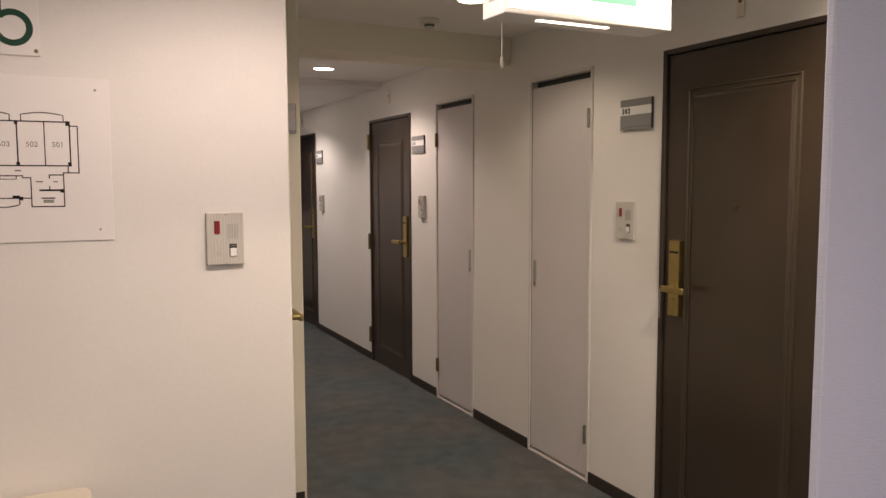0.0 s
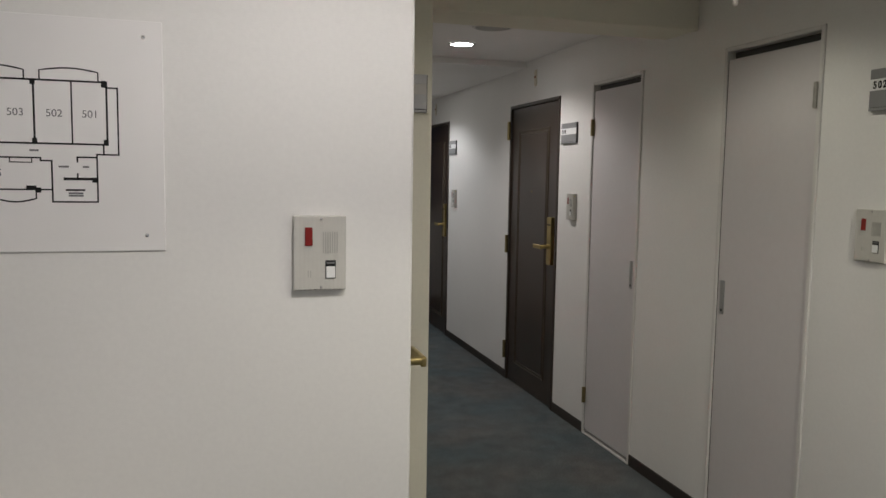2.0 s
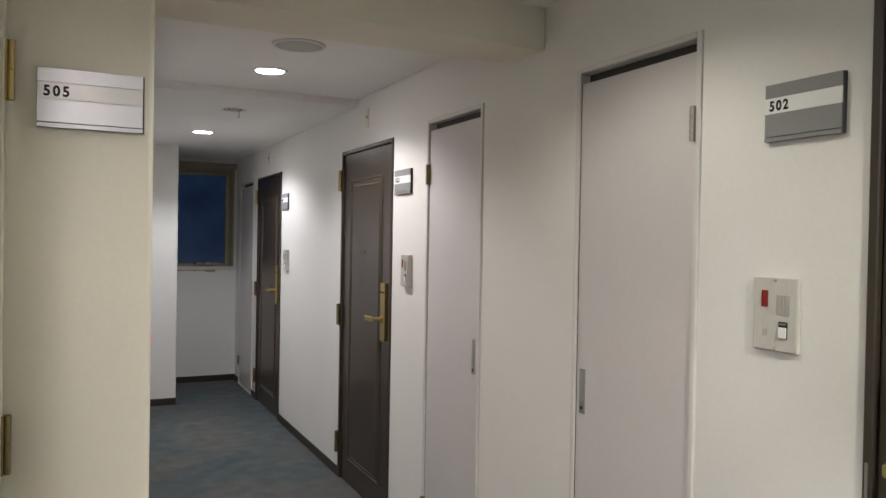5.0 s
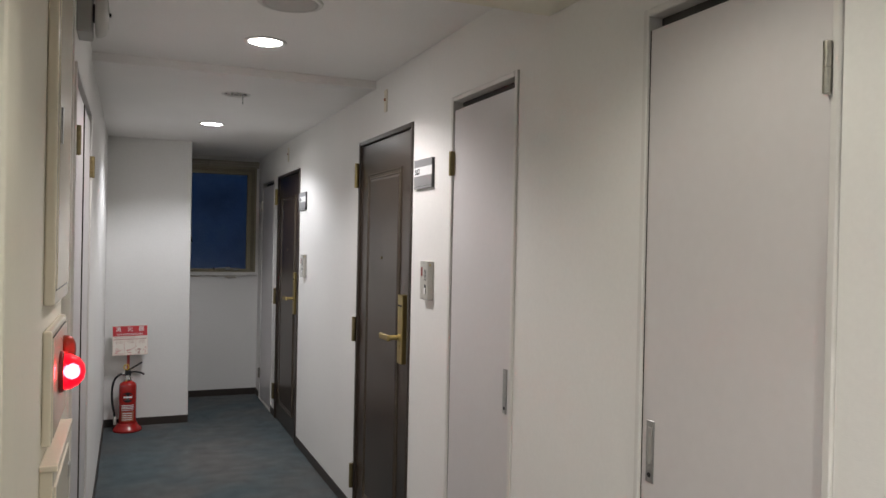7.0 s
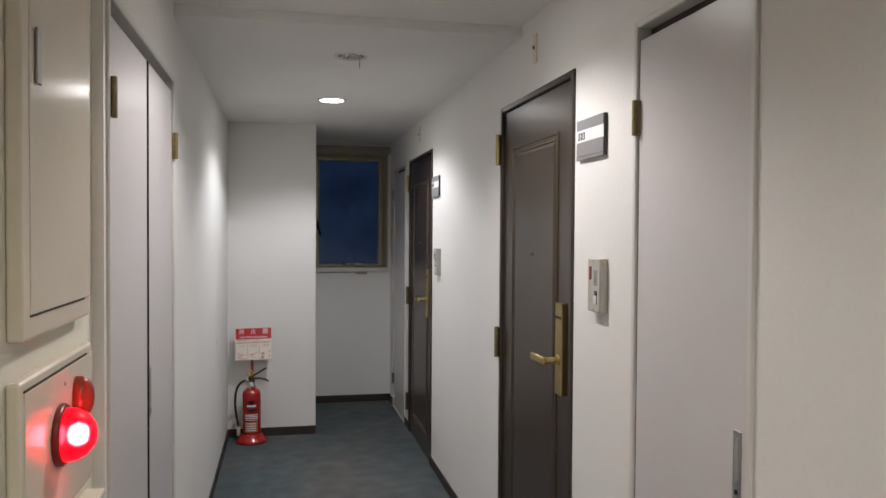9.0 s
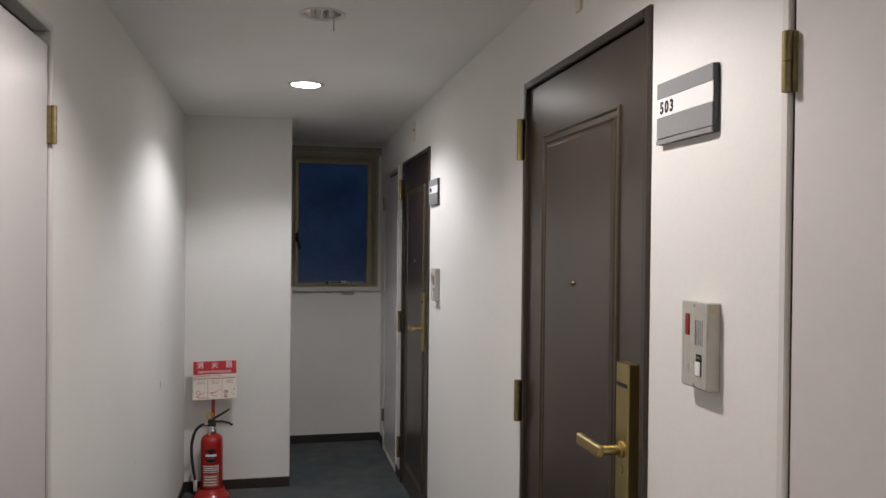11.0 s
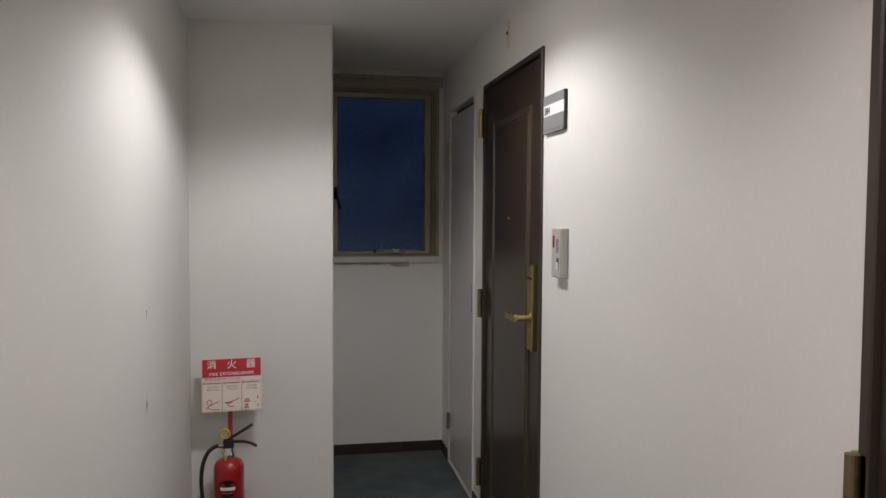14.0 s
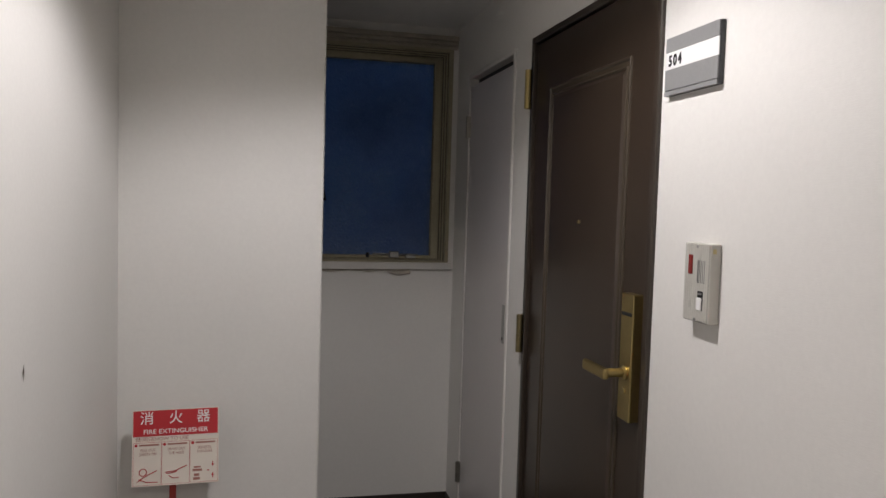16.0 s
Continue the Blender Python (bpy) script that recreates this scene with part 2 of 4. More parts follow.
def rod(points, radius, n=10, bm=None):
    """A round tube along points."""
    bm = bm or bmesh.new()
    pts = [Vector(p) for p in points]
    rings = []
    side = None
    for i, p in enumerate(pts):
        d = (pts[min(i + 1, len(pts) - 1)] - pts[max(i - 1, 0)]).normalized()
        if side is None:
            side = d.orthogonal().normalized()
        side = (side - d * side.dot(d)).normalized()
        up = d.cross(side)
        rings.append([bm.verts.new(p + radius * (math.cos(2 * math.pi * k / n) * side + math.sin(2 * math.pi * k / n) * up)) for k in range(n)])
    for a, b in zip(rings, rings[1:]):
        for k in range(n):
            bm.faces.new((a[k], a[(k + 1) % n], b[(k + 1) % n], b[k]))
    bm.faces.new(rings[0][::-1])
    bm.faces.new(rings[-1])
    return bm


def ring_frame(x0, x1, z0, z1, profile, bm=None, sides=(1, 1, 1, 1)):
    """A rectangular moulding in the local xz plane; profile: (inset, y) pairs; sides: how wide it is at small x, large x, foot and head."""
    bm = bm or bmesh.new()
    p, q, f, h = sides
    loops = []
    for d, y in profile:
        loops.append([bm.verts.new(c) for c in ((x0 + d * p, y, z0 + d * f), (x1 - d * q, y, z0 + d * f), (x1 - d * q, y, z1 - d * h), (x0 + d * p, y, z1 - d * h))])
    for a, b in zip(loops, loops[1:]):
        for i in range(4):
            bm.faces.new((a[i], a[(i + 1) % 4], b[(i + 1) % 4], b[i]))
    return bm


def letters(body, size, x, y, z, material, parent, name="lettering", align="LEFT", stretch=1.0, bold=0.0):
    """Words that stand on a surface facing local -y."""
    cu = bpy.data.curves.new("words", "FONT")
    cu.body, cu.size, cu.align_x, cu.extrude, cu.offset = body, size, align, 0.0004, bold
    tmp = new("words", cu)
    bpy.context.view_layer.update()
    me = bpy.data.meshes.new_from_object(tmp.evaluated_get(bpy.context.evaluated_depsgraph_get()))
    bpy.data.objects.remove(tmp)
    me.transform(Matrix.Translation((x, y, z)) @ Matrix.Rotation(radians(90), 4, "X") @ Matrix.Diagonal((stretch, 1, 1, 1)))
    me.materials.clear()
    me.materials.append(material)
    ob = new(name, me)
    ob.parent = parent
    return ob


def cut_wall(name, m, length, height, depth, holes, material, label, z0=0.0, bevel=0.0):
    """A wall along local x from 0 to length, its face at local y = 0 and its back at y = depth, with openings (x0, x1, z0, z1)."""
    xs = sorted({0, length, *[v for h in holes for v in h[:2]]})
    zs = sorted({z0, height, *[v for h in holes for v in h[2:]]})
    solid = lambda i, k: 0 <= i < len(xs) - 1 and 0 <= k < len(zs) - 1 and not any(
        h[0] <= (xs[i] + xs[i + 1]) / 2 <= h[1] and h[2] <= (zs[k] + zs[k + 1]) / 2 <= h[3] for h in holes)
    bm = bmesh.new()
    q = lambda *c: bm.faces.new([bm.verts.new(v) for v in c])
    for i in range(len(xs) - 1):
        for k in range(len(zs) - 1):
            if not solid(i, k):
                continue
            a, b, c, d = xs[i], xs[i + 1], zs[k], zs[k + 1]
            q((a, 0, c), (b, 0, c), (b, 0, d), (a, 0, d))
            q((a, depth, c), (a, depth, d), (b, depth, d), (b, depth, c))
            if not solid(i - 1, k):
                q((a, 0, c), (a, 0, d), (a, depth, d), (a, depth, c))
            if not solid(i + 1, k):
                q((b, 0, c), (b, depth, c), (b, depth, d), (b, 0, d))
            if not solid(i, k - 1):
                q((a, 0, c), (a, depth, c), (b, depth, c), (b, 0, c))
            if not solid(i, k + 1):
                q((a, 0, d), (b, 0, d), (b, depth, d), (a, depth, d))
    bmesh.ops.remove_doubles(bm, verts=bm.verts, dist=1e-5)
    ob = to_object(name, bm, material)
    ob.matrix_world = m
    return tagged(ob, label, "wall", kind="structure")


def slab(name, x0, x1, y0, y1, z0, z1, material, label, category, bevel=0.0):
    return tagged(to_object(name, box(x0, x1, y0, y1, z0, z1, bevel, 3), material), label, category, kind="structure")


EAST = lambda y, z=0.0: pose(2.395, y, z, 0, 0, -90)   # on the wall of room doors, facing the corridor
WEST = lambda y, x, z=0.0: pose(x, y, z, 0, 0, 90)
SOUTHFACE = lambda x, y, z=0.0: pose(x, y, z)

# ---- structure ----
RW, LW, END = 2.395, 1.065, 8.828
slab("floor", -1.9, 2.7, -2.2, 10.1, -0.2, 0.0, CARPET, "grey-blue worn cut-pile carpet along the corridor", "floor")
# the wall of room doors: local x runs from y = 10.05 back to y = -2.2
DOORS = [(1.956, 2.790, 2.083), (3.277, 3.842, 2.089), (4.493, 5.043, 2.079), (5.477, 6.327, 2.048), (7.902, 8.784, 2.042), (8.970, 9.615, 2.045)]
cut_wall("wall_east", EAST(9.84), 9.84 + 2.2, 2.5, 0.15, [(9.84 - b, 9.84 - a, -0.01, h) for a, b, h in DOORS], PAPER,
         "off-white ribbed vinyl wallpaper wall with room doors", z0=-0.02)
slab("wall_east_backing", 2.56, 2.64, -2.2, 10.05, 0, 2.5, DARK, "dark closing wall behind the doors", "wall")
slab("wall_map", -1.75, 0.725, 2.669, 2.745, 0, 2.4, PAPER, "off-white wallpaper wall that carries the floor plan", "wall", 0.008)
cut_wall("wall_of_cream_door", WEST(2.73, 0.705), 0.96, 2.4, 0.12, [(0.012, 0.925, -0.01, 2.08)], CREAM, "cream wallpaper wall round the recessed door", z0=-0.02)
slab("wall_return", 0.60, 1.050, 3.685, 3.84, 0, 2.4, CREAM, "cream wallpaper return wall beside the recessed door", "wall", 0.012)
slab("wall_west_near", 0.884, 1.040, 3.82, 4.95, 0, 2.4, CREAM, "cream wallpaper wall behind the alarm boxes", "wall")
cut_wall("wall_west", WEST(4.945, LW), END - 4.945 + 0.05, 2.4, 0.15, [(0.02, 1.09, -0.01, 2.062)], PAPER, "off-white wallpaper wall with a double cupboard door", z0=-0.02)
slab("wall_west_backing", 0.83, 0.90, 4.94, 9.0, 0, 2.4, DARK, "dark closing wall behind the cupboard", "wall")
slab("wall_end", 0.92, 1.697, END, 8.97, 0, 2.4, PAPER, "off-white wallpaper end wall above the fire extinguisher", "wall", 0.008)
slab("wall_nook", 1.56, 1.694, 8.955, 9.92, 0, 2.4, PAPER, "off-white side wall of the window recess", "wall")
cut_wall("wall_north", SOUTHFACE(1.57, 9.84), 1.0, 2.4, 0.15, [(0.135, 0.797, 1.188, 2.195)], PAPER, "off-white wall with a small window", z0=-0.02)
slab("wall_stub", 0.822, 1.10, 0.80, 0.812, 0, 2.4, BLUISH, "pale ribbed wallpaper wall end, bluish light put into its colour", "wall", 0.003)
slab("wall_hall_side", 1.0, 1.10, -2.2, 0.80, 0, 2.4, BLUISH, "pale wallpaper wall of the lift hall", "wall")
slab("wall_hall_west", -1.85, -1.75, -2.2, 2.74, 0, 2.4, PAPER, "plain off-white wall closing the lift hall", "wall")
slab("wall_south", -1.85, 2.6, -2.3, -2.2, 0, 2.4, PAPER, "plain off-white wall behind the walk", "wall")
slab("ceiling_hall", -1.9, 2.7, -2.3, 4.05, 2.35, 2.5, CEIL, "off-white painted ceiling of the hall", "ceiling")
slab("ceiling_beam", 0.6, 2.394, 4.045, 4.305, 2.198, 2.5, CREAM, "papered ceiling beam across the corridor", "beam", 0.006)
slab("ceiling_middle", 0.6, 2.7, 4.30, 6.06, 2.335, 2.5, CEIL, "off-white ceiling between the beam and a shallow step", "ceiling")


def holed_ceiling(name, x0, x1, y0, y1, z0, z1, cx, cy, radius, label):
    """A ceiling slab with one round hole through it."""
    h, b = 0.15, bmesh.new()
    for a in ((x0, x1, y0, cy - h), (x0, x1, cy + h, y1), (x0, cx - h, cy - h, cy + h), (cx + h, x1, cy - h, cy + h)):
        box(*a, z0, z1, 0, 1, b)
    rows = []
    for i in range(48):
        c, e = math.cos(math.pi * i / 24), math.sin(math.pi * i / 24)
        k = h / max(abs(c), abs(e))
        rows.append([b.verts.new(p) for p in ((cx + k * c, cy + k * e, z0), (cx + radius * c, cy + radius * e, z0), (cx + radius * c, cy + radius * e, z1))])
    for p, q in zip(rows, rows[1:] + rows[:1]):
        b.faces.new((p[0], p[1], q[1], q[0]))
        b.faces.new((p[1], p[2], q[2], q[1]))
    return tagged(to_object(name, b, CEIL), label, "ceiling", kind="structure")


holed_ceiling("ceiling_far", 0.6, 2.7, 6.06, 10.1, 2.295, 2.5, 1.757, 6.567, 0.068, "off-white lower ceiling at the corridor end")


def skirting(name, m, length):
    ob = to_object(name, box(0, length, -0.007, 0.0, 0, 0.062, 0.002, 1), SKIRT)
    ob.matrix_world = m
    return tagged(ob, "dark brown vinyl skirting along the wall foot", "baseboard", kind="structure")


edges = [9.84] + [v for a, b, h in reversed(DOORS) for v in (b, a)] + [-2.2]
for a, b in zip(edges[::2], edges[1::2]):
    if a - b > 0.02:
        skirting("baseboard", EAST(a), a - b)
skirting("baseboard", WEST(6.04, LW), END - 6.04)
skirting("baseboard", WEST(3.84, 1.040), 0.5)
skirting("baseboard", SOUTHFACE(LW, END), 1.697 - LW)
skirting("baseboard", SOUTHFACE(1.695, 9.84), RW - 1.695)
skirting("baseboard", WEST(8.96, 1.694), 0.87)
skirting("baseboard", SOUTHFACE(-1.75, 2.669), 2.462)
skirting("baseboard", SOUTHFACE(0.71, 3.685), 0.325)


# ---- room doors ----
def hinge(parent, x, z, length, material, y=-0.012, r=0.0085, wing=0.016):
    h = lathe([(0.001, 0), (r, 0.002), (r, length / 2 - 0.001), (r * 0.8, length / 2), (r, length / 2 + 0.001), (r, length - 0.002), (0.001, length)], 14)
    for v in h.verts:
        v.co += Vector((x, y - r, z))
    box(x - wing, x + wing, y - 0.002, y + 0.008, z + 0.002, z + length - 0.002, 0.001, 1, h)
    return part("hinge", h, material, parent, "brass butt hinge" if material is not STEEL else "steel hinge", smooth=False)


def lock_set(parent, x, z0, z1, side, y=0.006, lever_at=0.38):
    """Brass lock plate with a key-card slot and a lever that points to side."""
    w = 0.0315
    plate = part("lock_plate", box(x - w, x + w, y - 0.027, y, z0, z1, 0.003), BRASS, parent, "brushed brass lock plate")
    part("card_slot", box(x - 0.026, x + 0.026, y - 0.0285, y - 0.022, z1 - 0.054, z1 - 0.045, 0.001, 1), DARK, plate)
    zl = z0 + (z1 - z0) * lever_at
    part("key_cylinder", lathe([(0.009, 0), (0.009, 0.003), (0.006, 0.004), (0.001, 0.004)], 16, None, pose(x, y - 0.026, zl - 0.045, 90)), BRASS, plate)
    lever = rod([(x, y - 0.03, zl), (x, y - 0.078, zl)], 0.011, 16)
    box(min(x - side * 0.012, x + side * 0.118), max(x - side * 0.012, x + side * 0.118), y - 0.088, y - 0.072, zl - 0.0155, zl + 0.0125, 0.006, 3, lever)
    lathe([(0.019, 0), (0.019, 0.005), (0.012, 0.008)], 20, lever, pose(x, y - 0.026, zl, 90))
    part("lever_handle", lever, BRASS, parent, "flat brass lever handle")


def room_door(m, width, height, latch, number, zl=(0.945, 1.265), label="", back=0.085, inset=0.16, drop=0.186):
    """Dark steel door in its frame; local x from 0 to width; latch: -1 for the lock at small x, 1 for large x."""
    d = thing("door_" + number, m, label, "door", "room doors", "structure")
    f = 0.024
    fr = bmesh.new()
    box(0.001, f, -0.010, 0.12, 0, height - 0.001, 0.003, 1, fr)
    box(width - f, width - 0.001, -0.010, 0.12, 0, height - 0.001, 0.003, 1, fr)
    box(f, width - f, -0.0095, 0.12, height - f, height - 0.001, 0.003, 1, fr)
    part("door_frame", fr, BROWN_FRAME, d, "dark brown steel door frame")
    gap = bmesh.new()
    box(f, width - f, 0.05, 0.1, 0.0, height - f, 0, 1, gap)
    part("door_stop", gap, DARK, d)
    part("door_leaf", box(f + 0.003, width - f - 0.003, 0.004, 0.045, 0.006, height - f - 0.003, 0.002, 1), BROWN, d, "dark brown painted steel leaf")
    prof = [(0, 0.005), (0.0015, 0.0), (0.004, -0.0022), (0.007, -0.0022), (0.0095, 0.001), (0.011, 0.0030), (0.022, 0.0030), (0.0235, 0.0005), (0.0265, -0.001), (0.0295, 0.0012), (0.031, 0.005)]
    part("panel_moulding", ring_frame(inset, width - inset, 0.15, height - drop, prof), BEAD, d, "worn raised panel moulding")
    k = inset + 0.0312
    field = [(0, 0.0036), (0.0015, 0.0032), (0.0105, -0.0008), (0.012, -0.0011), (0.2, -0.0011)]
    pan = ring_frame(k, width - k, 0.1812, height - drop - 0.0312, field)
    pan.faces.new(list(pan.verts)[-4:])
    part("inner_panel", pan, BROWN, d, "raised field with chamfered edges")
    part("peephole", lathe([(0.0058, 0), (0.0058, 0.004), (0.0042, 0.007), (0.001, 0.007)], 16, None, pose(width / 2, -0.001, 1.43, 90)), OLDBRASS, d, "small brass peephole")
    hx = 0.004 if latch > 0 else width - 0.004
    for z in (1.80, 0.962, 0.16):
        hinge(d, hx, z, 0.135, BRASS if z > 1 else OLDBRASS, -0.008, 0.0115, 0.017)
    lx = width - back if latch > 0 else back
    lock_set(d, lx, zl[0], zl[1], -latch)
    if latch < 0:
        part("strike_plate", box(0.0085, 0.0155, -0.0125, -0.008, 0.93, 1.06, 0.001, 1), STEEL, d, "worn steel strike plate")
    return d


DL = "dark brown steel room door, closed, with brass lever"
room_door(EAST(2.790), 0.834, 2.083, -1, "502", (0.953, 1.277), DL + " near the hall", 0.104, 0.142, 0.175)
room_door(EAST(6.327), 0.850, 2.048, 1, "503", (0.957, 1.270), DL)
room_door(EAST(8.784), 0.882, 2.042, 1, "504", (0.952, 1.265), DL + " beside the window recess")


def utility_door(m, width, height, hinge_side, name, leaves=1, label="", zs=(1.765, 0.15), metal=OLDBRASS):
    """Plain laminate cupboard door, flush in a white frame, with a dark gap above the leaf."""
    d = thing(name, m, label, "door", "cupboard doors", "structure")
    f = 0.020
    fr = bmesh.new()
    box(0.001, f, -0.008, 0.10, 0, height - 0.001, 0.003, 1, fr)
    box(width - f, width - 0.001, -0.008, 0.10, 0, height - 0.001, 0.003, 1, fr)
    box(f, width - f, -0.0078, 0.10, height - f, height - 0.001, 0.003, 1, fr)
    part("door_frame", fr, TRIM, d, "white painted frame")
    part("recess", box(f, width - f, 0.06, 0.09, 0, height - f), DARK, d)
    part("threshold", box(f, width - f, -0.006, 0.058, 0.0, 0.012, 0.002, 1), TRIM, d, "white threshold strip")
    part("top_stop", box(f, width - f, 0.034, 0.058, height - f - 0.03, height - f), STOPDK, d, "stop strip above the leaf, coloured as the gap's shade")
    span = (width - 2 * f) / leaves
    for i in range(leaves):
        a, b = f + i * span + 0.0035, f + (i + 1) * span - 0.0035
        leaf = part("door_leaf", box(a, b, 0.0, 0.032, 0.028, height - f - 0.034, 0.0015, 1), PANEL, d, "pale laminate leaf")
        # nearly flush or raised dark strips paint the shade of the leaf gaps
        for gx in (a - 0.0034, b + 0.0004):
            part("edge_gap_shade", box(gx, gx + 0.003, 0.0004, 0.03, 0.02, height - f - 0.034), GAPSHADE, d)
        if i > 0:
            part("meeting_gap_shade", box(a - 0.0066, a - 0.0004, -0.0045, 0.0004, 0.03, height - f - 0.036), GAPSHADE, d, "dark strip standing for the shaded gap between the two leaves")
        hs = hinge_side if leaves == 1 else (-1 if i == 0 else 1)
        for z in zs:
            hinge(d, a - 0.001 if hs < 0 else b + 0.001, z, 0.097, metal, -0.006, 0.0076, 0.0082)
        if leaves == 1 or i == 1:
            px = b - 0.032 if hs < 0 else a + 0.032
            pl = part("pull_plate", box(px - 0.014, px + 0.014, -0.0025, 0.004, 0.947, 1.095, 0.001, 1), STEEL, leaf, "recessed steel pull plate")
            part("finger_slot", box(px - 0.007, px + 0.007, -0.0032, 0.0, 0.99, 1.08, 0.0008, 1), GREY, leaf)
            part("key_hole", lathe([(0.006, 0), (0.006, 0.0015), (0.001, 0.0015)], 12, None, pose(px, -0.0022, 0.965, 90)), DARK, leaf)
    return d


UL = "pale pinkish-white cupboard door with a recessed pull"
utility_door(EAST(3.842), 0.565, 2.089, 1, "cupboard_door_1", 1, UL + ", closed", (1.79, 0.2), NICKEL)
utility_door(EAST(5.043), 0.550, 2.079, -1, "cupboard_door_2", 1, UL + ", closed, lit from above", (1.77, 0.19))
utility_door(EAST(9.615), 0.645, 2.045, -1, "cupboard_door_3", 1, UL + " in the dim recess", (1.765, 0.2), NICKEL)
utility_door(WEST(4.965, LW), 1.07, 2.062, -1, "cupboard_door_4", 2, "pale pinkish-white double cupboard door, both leaves closed")

# the recessed cream door
cd = thing("door_505", WEST(2.742, 0.705), "cream painted room door with brass lever, recessed", "door", "room doors", "structure")
fr = bmesh.new()
for a, b, c, e, front in ((0.004, 0.024, 0, 2.079, -0.024), (0.891, 0.912, 0, 2.079, -0.006), (0.024, 0.891, 2.057, 2.079, -0.006)):
    box(a, b, front, 0.1, c, e, 0.002, 1, fr)
part("door_frame", fr, BROWN_FRAME, cd, "thin dark frame")
part("hinge_jamb", box(0.892, 0.934, -0.036, -0.007, 0, 2.09, 0.003, 1), CREAMDOOR, cd, "cream hinge jamb")
part("door_leaf", box(0.025, 0.888, -0.002, 0.04, 0.006, 2.054, 0.002, 1), CREAMDOOR, cd, "cream painted leaf")
part("door_stop", box(0.022, 0.891, 0.05, 0.09, 0, 2.057), DARK, cd)
for z in (1.80, 0.975, 0.16):
    hinge(cd, 0.915, z, 0.135, BRASS if z > 1 else OLDBRASS, -0.038)
lock_set(cd, 0.085, 0.91, 1.237, 1, -0.010, 0.452)
part("peephole", lathe([(0.008, 0), (0.008, 0.004), (0.001, 0.006)], 14, None, pose(0.46, -0.002, 1.43, 90)), OLDBRASS, cd)


# ---- name plates and bell panels ----
def name_plate(m, number, band, tall=0.136, e=0.0925):
    p = thing("room_number_plate", m, "grey room number plate with a white number strip" if band is GREYBAND else "brushed aluminium room number plate with a pale strip", "sign", "room number plates")
    w, h = 0.1165, tall / 2
    part("backing", box(-w, e, -0.0110, 0, -h, h, 0.0015, 1), DARKSIDE, p, "charcoal backing")
    part("upper_band", box(-w, e - 0.003, -0.0135, -0.0095, h - 0.032, h, 0.0006, 1), band, p)
    part("number_strip", box(-w, e - 0.003, -0.0128, -0.0095, h - 0.070, h - 0.0322, 0.0006, 1), WHITEP if band is GREYBAND else PALESTRIP, p, "pale number strip")
    part("lower_band", box(-w, e - 0.003, -0.0135, -0.0095, -h + 0.0118, h - 0.0702, 0.0006, 1), band, p)
    part("bottom_rail", box(-w, e - 0.003, -0.0145, -0.0095, -h, -h + 0.0098, 0.0006, 1), band, p)
    x = -w + 0.012
    for ch in number:
        letters(ch, 0.0325, x + 0.008, -0.0132, h - 0.0625, INK, p, "digit", "CENTER", 0.9, 0.0012)
        x += 0.0195
    return p


name_plate(EAST(2.942, 1.829), "502", GREYBAND)
name_plate(EAST(5.315, 1.8025), "503", GREYBAND, 0.125)
name_plate(EAST(7.753, 1.790), "504", GREYBAND, 0.128)
name_plate(SOUTHFACE(0.918, 3.685, 1.818), "505", ALU, 0.134, 0.109)


def bell_panel(m, w, h, t, sticker=False):
    p = thing("intercom_panel", m, "ivory ribbed bell panel with red lamp and switch" if sticker else "flat ivory bell panel with red lamp and switch", "intercom", "bell panels")
    part("housing", box(-w, w, -t, 0, -h, h, 0.003, 2), IVORY, p)
    part("face_plate", box(-w + 0.002, w - 0.002, -t - 0.0004, -t + 0.001, -h + 0.002, h - 0.002), IVORYDK if sticker else IVORY, p)
    for i in range(12):
        x = -w + 0.007 + i * (2 * w - 0.014) / 11
        part("rib", box(x - 0.0028, x + 0.0028, -t - (0.0016 if sticker else 0.0007), -t, -h + 0.003, h - 0.003, 0.0006 if sticker else 0.0002, 1), IVORY, p)
    k, f = w / 0.059, -t - 0.001
    part("red_lamp", box(-0.034 * k, -0.017 * k, f - 0.0035, f + 0.001, 0.016, 0.056, 0.0015, 1), RED, p, "dark red call lamp")
    n = 5 if sticker else 7
    for i in range(n):
        x = (0.006 + i * 0.031 / (n - 1)) * k
        part("speaker_slot", box(x, x + 0.0021 * k, f - 0.0012, f + 0.001, 0.000, 0.046, 0), GREYINK if sticker else IVORYDK, p)
    part("switch_surround", box(0.0118 * k, 0.0352 * k, f - 0.0018, f + 0.001, -0.0555, -0.016, 0.001, 1), INK, p, "black switch surround")
    part("push_switch", box(0.0135 * k, 0.0335 * k, f - 0.0042, f + 0.001, -0.0545, -0.029, 0.001, 1), WHITEP, p, "white push switch")
    part("label_bar", box(0.0145 * k, 0.0325 * k, f - 0.0024, f, -0.0235, -0.0195, 0), GREYINK, p)
    for x in (-0.0275, -0.0222):
        part("key_slot", box(x * k, (x + 0.0018) * k, f - 0.0012, f + 0.001, -0.053, -0.038, 0), IVORYDK, p)
    for i in range(9):
        x = -w + 0.014 + i * (2 * w - 0.028) / 8
        part("drain_notch", box(x - 0.0022, x + 0.0022, -t - 0.0002, -t + 0.001, -h + 0.0008, -h + 0.0028, 0), GREYINK, p)
    for z in (h - 0.007, -h + 0.007):
        part("screw", lathe([(0.003, 0), (0.003, 0.0032), (0.001, 0.004)], 10, None, pose(0.002, -t, z, 90)), STEEL, p)
    if sticker:
        part("sticker", box(w - 0.001, w + 0.0006, -t + 0.005, -0.012, h - 0.020, h - 0.010, 0), STICKER, p, "small yellowed sticker")
    return p


